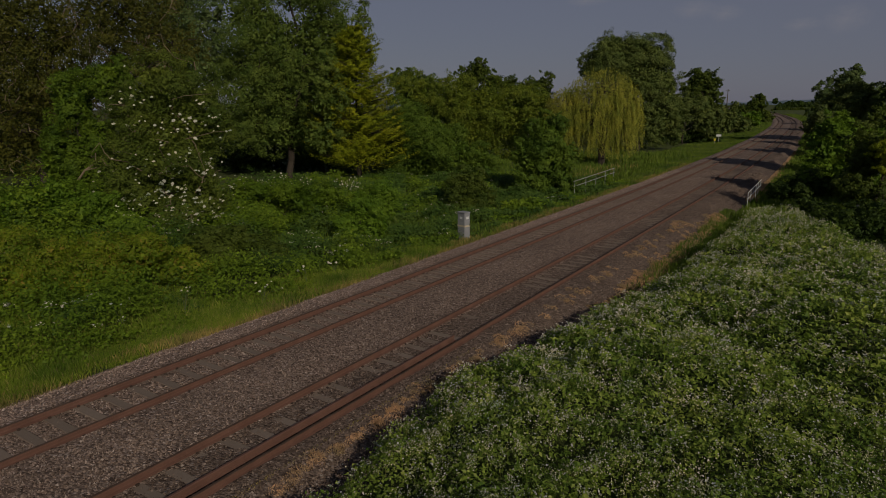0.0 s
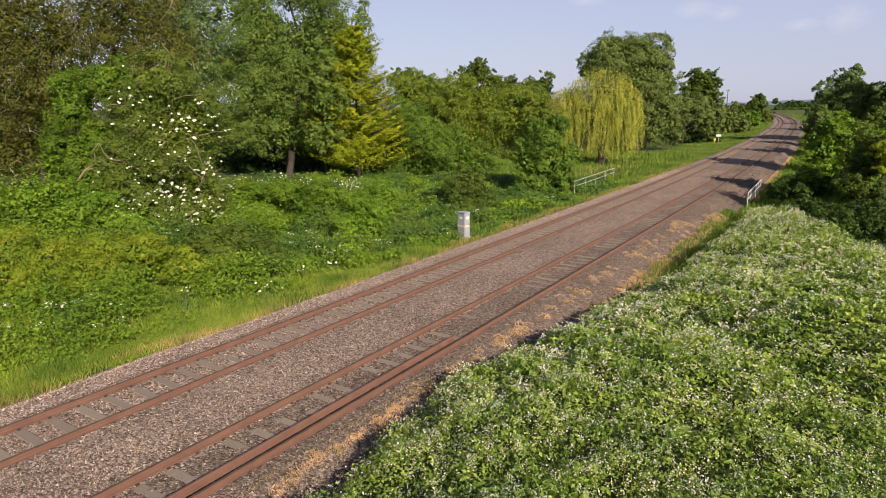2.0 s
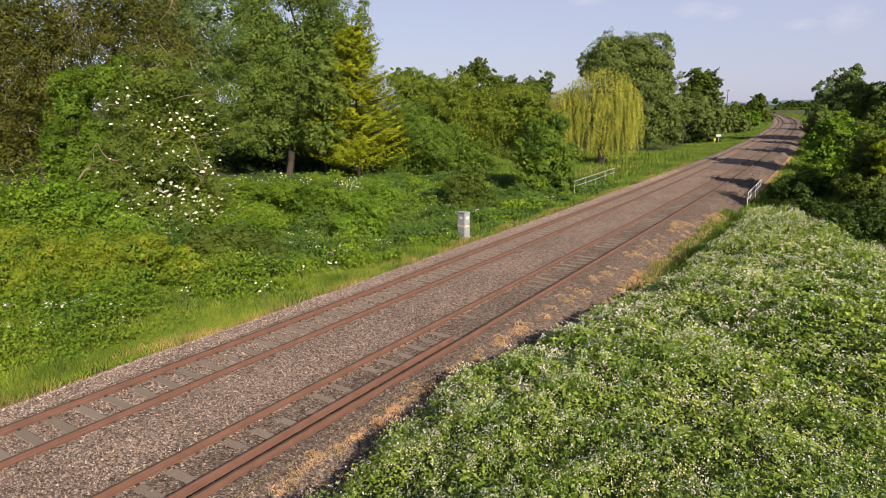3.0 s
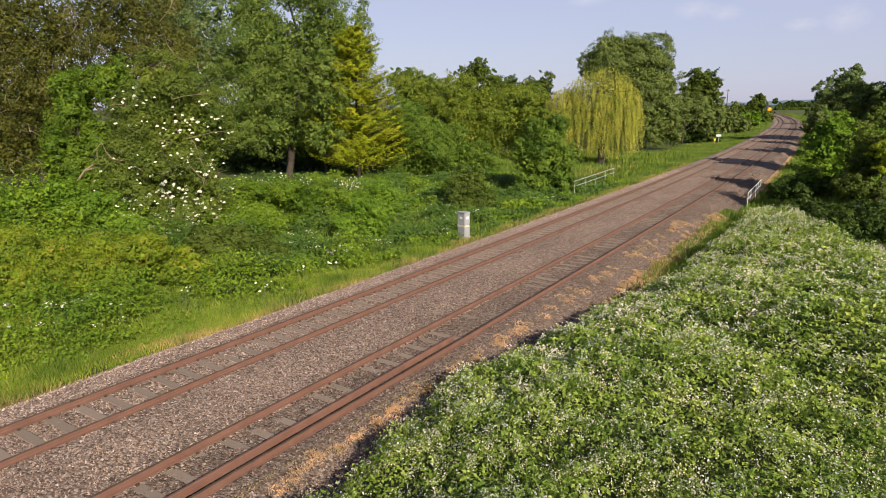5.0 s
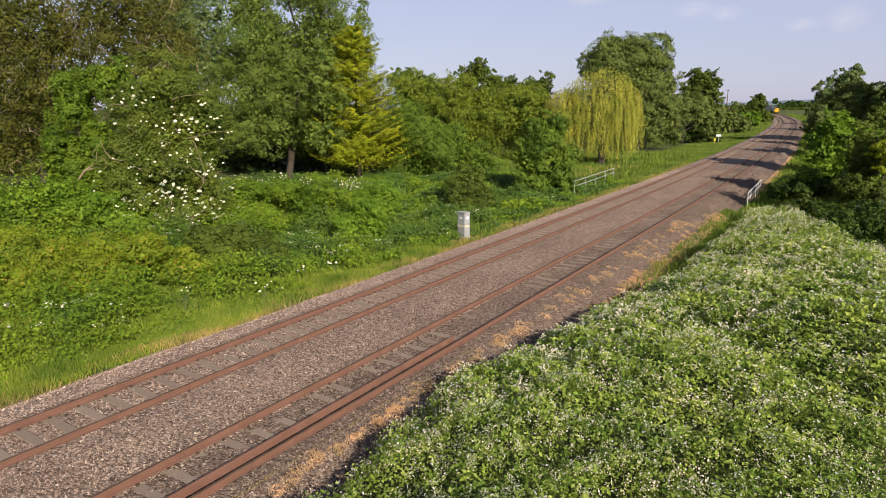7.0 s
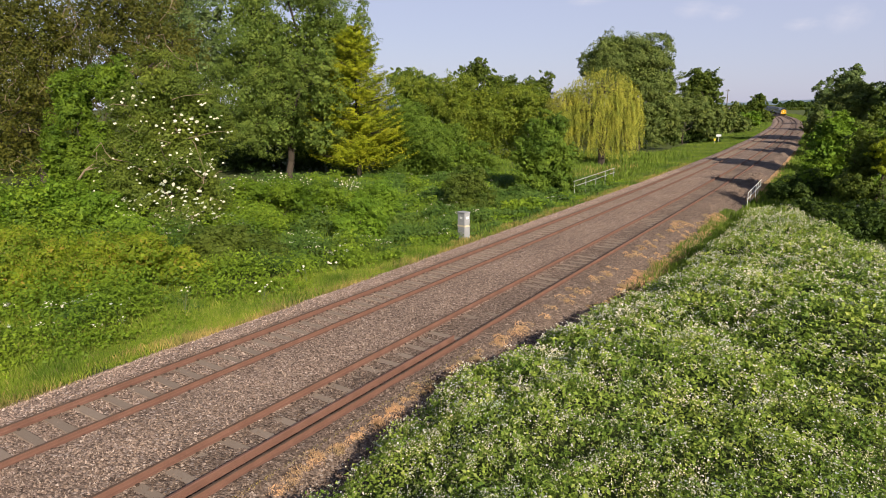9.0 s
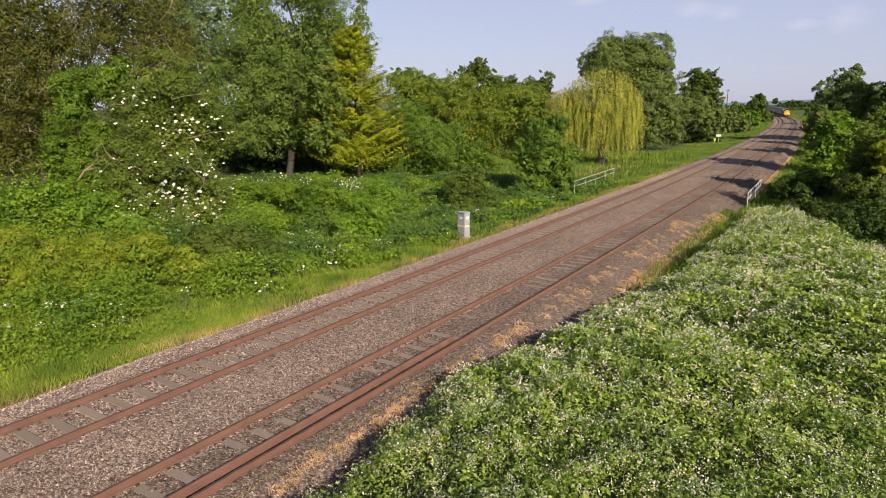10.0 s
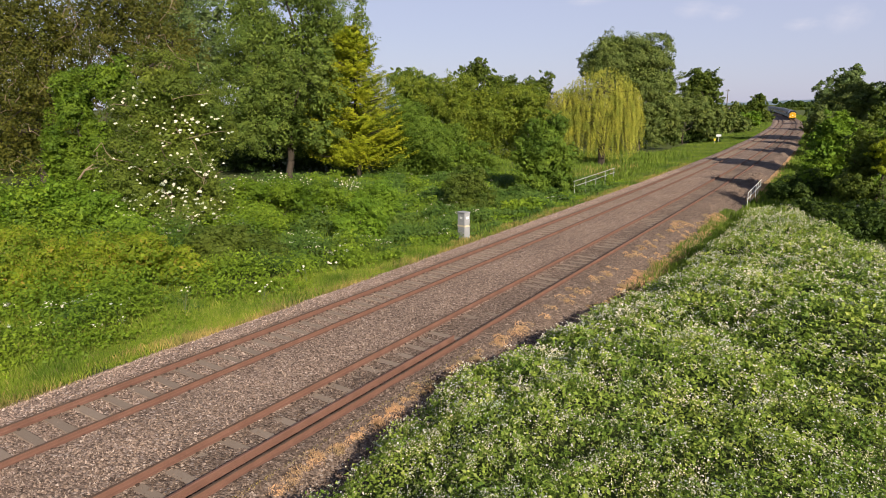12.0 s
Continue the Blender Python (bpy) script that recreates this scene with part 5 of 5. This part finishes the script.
# second cover of dark leaves in place of shade on the ground
tree('shade_fill_scrub', (1.9, 33.4, 0.7), [(-1.9, 0.8, 0.6, 1.3, 0.9), (-0.2, 0.2, 0.5, 1.4, 0.9), (1.4, -0.4, 0.5, 1.3, 0.9), (0.6, 1.4, 0.9, 1.5, 1.1), (2.6, -1.0, 0.5, 1.2, 0.8)], leaf=0.14, count=6000, mat='leaf_dark', seed=66, label='scrub behind the bramble bank, coloured dark for the shade there', cat='scrub')
tree('hedge_bush', (-27.9, 239.4, -0.3), [(-2.26, 3.75, 2.36, 2.76, 3.15), (1.28, 3.84, 2.73, 2.76, 2.76)], leaf=0.5, count=2500, mat='leaf_bright', seed=41, label='bright green hedge bush inside the curve', cat='bush')
tree('young_bush', (-23.9, 27.6, -0.8), [(0.15, -0.53, 1.79, 1.12, 0.86), (-0.78, -0.74, 0.83, 1.19, 0.86), (0.87, -0.76, 0.76, 1.12, 0.86), (0.01, -0.88, 0.25, 1.32, 0.59)], leaf=0.12, count=4200, mat='leaf_bright', seed=61, label='bright green young bush in the tall weeds', cat='bush')



# ---- dead branches and cow parsley at the wood edge ----
def dead_branch(label, lines, r0):
    t = tagged(new("dead_branch"), label, "branch")
    for k, pts in enumerate(lines):
        pts = np.array(pts, float)
        rad = np.linspace(r0 * (1 if k == 0 else 0.6), r0 * 0.25, len(pts))
        V, Q = tubes([(pts[i], pts[i + 1], rad[i], rad[i + 1]) for i in range(len(pts) - 1)], 7)
        child("limb", raw_mesh("limb", V, Q, M["pale_bark"], True), t)


dead_branch("bent pale dead branch leaning out of the bramble mound", [[(-36.2, 17.3, -0.9), (-36.13, 17.41, 2.16), (-35.96, 17.73, 2.93), (-35.71, 18.04, 3.48), (-35.27, 18.42, 3.85), (-34.72, 18.85, 4.06), (-34.14, 19.23, 4.09)], [(-35.71, 18.04, 3.48), (-35.14, 18.45, 3.63), (-34.63, 18.82, 3.75)]], 0.085)
dead_branch("thin pale dead branch hanging from the elder", [[(-30.6, 21.3, 5.3), (-29.83, 21.06, 4.94), (-29.44, 21.07, 4.04), (-29.16, 21.09, 3.45), (-29.3, 20.84, 2.85)]], 0.028)
dead_branch("thin pale dead branch sticking out of the elder", [[(-31.2, 20.9, 7.3), (-30.64, 21.22, 7.49), (-30.01, 21.65, 7.55), (-29.37, 22.08, 7.6)]], 0.026)
dead_branch("thin pale dead branch sticking out of the elder", [[(-30.4, 20.9, 5.2), (-29.62, 21.31, 5.39), (-29.05, 21.73, 5.57), (-28.39, 22.18, 5.62)]], 0.026)


def cow_parsley(x, y, top, seed):
    """A few thin branching stems, each with a flat white head."""
    rng = np.random.default_rng(seed)
    t = tagged(new("cow_parsley"), "tall cow parsley with white flower heads", "wildflower", "cow parsley at the wood edge")
    z0 = float(ground_z(x, y))
    t.location = (x, y, z0)
    h = top - z0
    for k in range(int(rng.integers(9, 15) if h > 2 else rng.integers(3, 6))):
        end = np.array([rng.normal() * 0.36, rng.normal() * 0.36, h * rng.uniform(0.78, 1.06)])
        mid = np.array([end[0] * 0.3, end[1] * 0.3, h * 0.6])
        V, Q = tubes([((0, 0, 0), mid, 0.012, 0.009), (mid, end, 0.008, 0.004)], 5)
        child("stem", raw_mesh("stem", V, Q, M["stem"], True), t)
        child("flower_head", flower_head(rng, end, 0.55), t, "flat white umbel")


for i, (x, y, top) in enumerate(((-32.6, 26.2, 2.2), (-32.3, 26.6, 2.5), (-31.9, 27.0, 2.45), (-31.4, 27.5, 2.3), (-31.0, 28.1, 2.6), (-32.9, 25.9, 2.1), (-29.6, 32.2, 1.9), (-29.2, 32.5, 2.0), (-28.7, 32.8, 1.85), (-30.3, 29.6, 2.2),
                                 (-20.3, 10.8, 0.4), (-19.8, 12.9, 0.35), (-18.6, 15.5, 0.0), (-19.0, 15.9, 0.1), (-19.3, 18.6, 0.0), (-19.4, 20.4, -0.1), (-32.0, 18.1, 1.8), (-38.2, 15.6, 2.7), (-27.3, 28.3, 0.8))):
    cow_parsley(x, y, top, 300 + i)


# ---- lineside things ----
def cabinet():
    t = tagged(new("lineside_cabinet"), "grey metal lineside cabinet with a cream band", "equipment cabinet")
    t.matrix_basis = pose(-18.15, 29.95, float(ground_z(-18.15, 29.95)) - 0.02, 0, 0, -14)
    part("plinth", boxes((-0.3, 0.3, -0.24, 0.24, 0.0, 0.12), bevel=0.01), M["concrete"], t, "low concrete plinth")
    part("body", boxes((-0.28, 0.28, -0.22, 0.22, 0.12, 1.58), bevel=0.012), M["grey_paint"], t)
    part("lid", boxes((-0.31, 0.31, -0.25, 0.25, 1.58, 1.65), bevel=0.015), M["grey_paint"], t, "overhanging sheet metal lid")
    d = part("door", boxes((0.28, 0.3, -0.19, 0.19, 0.2, 1.5), bevel=0.006), M["grey_paint"], t, "locked cabinet door")
    part("handle", boxes((0.3, 0.325, 0.12, 0.15, 0.85, 0.98), bevel=0.005), M["black"], d)
    part("band", boxes((-0.285, 0.303, -0.225, 0.225, 0.8, 0.9)), M["cream_tape"], t, "cream painted band")
    part("label_plate", boxes((0.3, 0.306, -0.1, 0.1, 1.25, 1.4)), M["white"], d, "small white label plate")
    part("label_plate", boxes((-0.1, 0.1, -0.226, -0.22, 1.25, 1.38)), M["white"], t, "small white label plate")


cabinet()


def rail_fence(name, a, b, height, posts, label, drop=0.45, mat="galv", r=0.03):
    """A tube guard rail: two rails on upright posts."""
    t = tagged(new(name), label, "guard rail")
    a, b = np.array(a, float), np.array(b, float)
    for k, h in enumerate((height, height - drop)):
        V, Q = tubes([(a + (0, 0, h), b + (0, 0, h), r, r)], 8)
        child("top_rail" if k == 0 else "middle_rail", raw_mesh("tube", V, Q, M[mat], True), t)
    for f in np.linspace(0.02, 0.98, posts):
        p = a + (b - a) * f
        V, Q = tubes([(p + (0, 0, -0.3), p + (0, 0, height + 0.02), r - 0.002, r - 0.002)], 8)
        child("post", raw_mesh("post", V, Q, M[mat], True), t)
    return t


rail_fence("guard_rail", (-19.6, 50.6, -0.6), (-20.3, 63.8, -0.55), 1.15, 5, "galvanised tube guard rail above the culvert")
rail_fence("guard_rail", (-5.8, 49.2, -0.5), (-6.05, 59.0, -0.5), 1.15, 6, "white tube guard rail beside the near track", 0.45, "white", 0.023)
rail_fence("low_barrier", (-20.2, 46.2, -0.75), (-19.3, 48.4, -0.75), 0.4, 2, "low grey tube barrier in the grass", 0.2)


def pole():
    t = tagged(new("telegraph_pole"), "wooden telegraph pole above the hedge", "pole")
    t.location = (-31.0, 196.2, -0.4)
    V, Q = tubes([((0, 0, -0.5), (0, 0, 12.1), 0.16, 0.1)], 10)
    child("shaft", raw_mesh("shaft", V, Q, M["pole_wood"], True), t)
    part("crossarm", boxes((-0.6, 0.6, -0.06, 0.06, 11.6, 11.73), bevel=0.01), M["pole_wood"], t)
    for x in (-0.5, 0.5):
        V, Q = tubes([((x, 0, 11.73), (x, 0, 11.9), 0.04, 0.03)], 8)
        child("insulator", raw_mesh("insulator", V, Q, M["white"], True), t)


pole()


def signs():
    t = tagged(new("lineside_sign"), "white lineside sign on a post by the hedge", "sign")
    t.matrix_basis = pose(-23.6, 143.0, -0.5, 0, 0, 12)
    part("post", boxes((-0.04, 0.04, 0.0, 0.08, 0, 1.7), bevel=0.01), M["galv"], t)
    part("board", boxes((-0.5, 0.5, -0.04, 0.0, 1.15, 1.6), bevel=0.01), M["white"], t, "blank white board")
    t = tagged(new("marker_post"), "small yellow marker by the verge", "marker")
    t.matrix_basis = pose(-23.3, 137.0, -0.5, 0, 0, 12)
    part("post", boxes((-0.03, 0.03, 0.0, 0.06, 0, 0.9)), M["galv"], t)
    part("plate", boxes((-0.2, 0.2, -0.03, 0.0, 0.5, 1.0), bevel=0.01), M["yellow_sign"], t)


signs()


# ---- train ----
def body_shell(bm, half, length, z0, z1, crown, y0=0.0):
    """A coach body: upright sides, curved roof, closed ends, along +y from y0."""
    pr = [(-half, z0), (-half, z1)] + [(-half * math.cos(t), z1 + crown * math.sin(t)) for t in np.linspace(0.25, math.pi - 0.25, 9)] + [(half, z1), (half, z0)]
    rings = [[bm.verts.new((x, y, z)) for x, z in pr] for y in (y0, y0 + length)]
    n = len(pr)
    for i in range(n):
        bm.faces.new([rings[0][i], rings[0][(i + 1) % n], rings[1][(i + 1) % n], rings[1][i]])
    bm.faces.new(rings[0][::-1])
    bm.faces.new(rings[1])
    bmesh.ops.recalc_face_normals(bm, faces=bm.faces)
    return bm


def bogie(t, y, mat):
    b = part("bogie", boxes((-1.1, 1.1, y - 1.7, y + 1.7, 0.42, 0.8), (-1.15, -1.0, y - 1.9, y + 1.9, 0.35, 0.75), (1.0, 1.15, y - 1.9, y + 1.9, 0.35, 0.75), bevel=0.03), mat, t)
    for dy in (-1.25, 1.25):
        for x in (-0.752, 0.752):
            V, Q = tubes([((x - 0.06, y + dy, 0.48), (x + 0.06, y + dy, 0.48), 0.48, 0.48)], 16)
            child("wheel", raw_mesh("wheel", V, Q, M["black"]), b)


def locomotive():
    """Front at y = 0, body running back along +y, wheels on the rail head."""
    t = tagged(new("diesel_locomotive"), "dark blue diesel locomotive with a yellow front end", "locomotive")
    part("body", body_shell(bmesh.new(), 1.32, 16.4, 1.05, 2.75, 0.95, 1.9), M["loco_blue"], t)
    bm = body_shell(bmesh.new(), 1.3, 1.9, 1.05, 2.35, 0.75, 0.0)
    for v in bm.verts:
        if v.co.y < 0.1:
            v.co.x *= 0.86
            v.co.z = 1.05 + (v.co.z - 1.05) * 0.92
    nose = part("nose", bm, M["loco_yellow"], t, "yellow warning panel nose")
    part("cab", body_shell(bmesh.new(), 1.325, 0.6, 1.9, 2.77, 0.96, 1.42), M["loco_blue"], t, "dark cab roof above the yellow nose")
    for x0, x1 in ((-1.05, -0.1), (0.1, 1.05)):
        part("windscreen", boxes((x0, x1, 1.36, 1.41, 2.72, 3.3), bevel=0.02), M["glass"], t)
    for x in (-0.85, 0.85):
        V, Q = tubes([((x, 0.02, 1.45), (x, -0.06, 1.45), 0.12, 0.1), ((x, -0.06, 1.45), (x, -0.061, 1.45), 0.1, 0.001)], 12)
        child("marker_light", raw_mesh("marker_light", V, Q, M["lamp"]), nose, "lit marker light")
        V, Q = tubes([((x, 0.0, 1.05), (x, -0.5, 1.05), 0.09, 0.09), ((x, -0.5, 1.05), (x, -0.56, 1.05), 0.24, 0.24)], 12)
        child("buffer", raw_mesh("buffer", V, Q, M["black"]), t)
    V, Q = tubes([((0, 0.02, 1.9), (0, -0.06, 1.9), 0.17, 0.15), ((0, -0.06, 1.9), (0, -0.061, 1.9), 0.15, 0.001)], 14)
    child("headlamp", raw_mesh("headlamp", V, Q, M["lamp"]), nose, "lit round headlamp")
    part("buffer_beam", boxes((-1.25, 1.25, -0.02, 0.5, 0.75, 1.15), bevel=0.02), M["loco_yellow"], t)
    part("underframe", boxes((-1.2, 1.2, 0.5, 18.2, 0.8, 1.05), bevel=0.02), M["black"], t)
    part("fuel_tank", boxes((-1.15, 1.15, 7.6, 10.8, 0.35, 0.8), bevel=0.05), M["black"], t)
    part("roof_grille", boxes((-0.6, 0.6, 6, 12, 3.66, 3.74), bevel=0.02), M["roof_grey"], t)
    for x in (-1.325, 1.325):
        part("side_grille", boxes((x - 0.02, x + 0.02, 5.5, 9.5, 1.9, 2.6)), M["black"], t)
        part("cab_side_window", boxes((x - 0.02, x + 0.02, 2.3, 3.1, 2.0, 2.65)), M["glass"], t)
    bogie(t, 3.6, M["black"])
    bogie(t, 14.9, M["black"])
    return t


def coach():
    t = tagged(new("passenger_coach"), "blue-grey passenger coach with a pale roof", "coach", "coaches behind the locomotive")
    part("body", body_shell(bmesh.new(), 1.37, 19.6, 1.0, 2.95, 0.88, 0.2), M["coach_paint"], t)
    part("roof", body_shell(bmesh.new(), 1.385, 19.62, 2.97, 2.98, 0.87, 0.19), M["roof_grey"], t)
    for x in (-1.375, 1.375):
        part("band", boxes((x - 0.012, x + 0.012, 0.25, 19.75, 1.85, 2.85)), M["coach_pale"], t, "pale window band")
        for i in range(8):
            y = 1.9 + i * 2.1
            part("window", boxes((x - 0.022, x + 0.022, y, y + 1.3, 2.0, 2.7)), M["glass"], t)
        for y in (0.5, 18.7):
            part("door", boxes((x - 0.018, x + 0.018, y, y + 0.75, 1.05, 2.85)), M["coach_paint"], t)
    part("underframe", boxes((-1.15, 1.15, 0.3, 19.7, 0.75, 1.0), bevel=0.02), M["black"], t)
    part("gangway", boxes((-0.5, 0.5, -0.2, 0.2, 1.1, 3.2), bevel=0.03), M["black"], t)
    bogie(t, 3.0, M["black"])
    bogie(t, 17.0, M["black"])
    return t


loco = locomotive()
first_coach = coach()
coaches = [first_coach] + [copy_thing(first_coach, Matrix()) for _ in range(6)]
SPEED, FRONT_AT_END = 23.33, 295.0


# degrees by which the wind leans each tree, time by time
def base_of(name):
    return bpy.data.objects[name].location.copy()


SWAYS = [
    ("elder_bush", base_of("elder_bush"), [(0, 0.4), (1.5, 0.0), (2.5, -0.2), (3.2, -0.9), (5, 1.4), (6, 1.5), (7, 1.1), (9, 1.1), (10, 1.4), (12, 1.4)]),
    ("ivy_clad_tree", base_of("ivy_clad_tree"), [(0, -0.1), (3, -0.1), (5, 0.0), (6, 0.75), (7, 0.35), (9, 0.0), (10.5, 0.35), (12, 0.35)]),
    ("golden_conifer", base_of("golden_conifer"), [(0, 0.0), (5, 0.0), (7, -0.2), (9, -0.25), (10, -0.6), (12, -1.0)]),
    ("aspen_tree", base_of("aspen_tree"), [(0, 0.0), (3, 0.0), (5, -0.2), (9, -0.25), (10, -0.65), (12, -0.9)]),
    ("ash_tree", base_of("ash_tree"), [(0, 0.2), (1.5, 0.0), (3, 0.0), (5.5, 0.25), (7, 0.05), (9, 0.35), (10, 0.2), (12, 0.35)]),
    ("weeping_willow", base_of("weeping_willow"), [(0, 0.0), (2, 0.0), (3, -0.2), (6, -0.4), (7, -0.35), (9, 0.0), (10.5, -0.2), (11.5, 0.0), (12, -0.3)]),
]


def motions():
    """The train rounds the curve towards the bridge at a steady speed."""
    def rows_for(back, length):
        out = []
        for i in range(25):
            t = i * 0.5
            s = FRONT_AT_END + SPEED * (12.0 - t) + back
            a, b = on_line(NEAR_MID, s + 0.15 * length), on_line(NEAR_MID, s + 0.85 * length)
            d = Vector(b - a).normalized()
            side = d.cross(Vector((0, 0, 1))).normalized()
            m = Matrix((side, d, side.cross(d))).transposed().to_4x4()
            m.translation = Vector(a) - d * 0.15 * length
            out.append((t, m))
        return out
    away = Vector((-CY, CX, 0))
    for name, base, rows in SWAYS:
        walk(bpy.data.objects[name], [(t, Matrix.Translation(base) @ Matrix.Rotation(radians(d), 4, away)) for t, d in rows])
    walk(loco, rows_for(0.0, 18.4))
    for i, c in enumerate(coaches):
        walk(c, rows_for(19.0 + i * 20.2, 20.0))


motions()
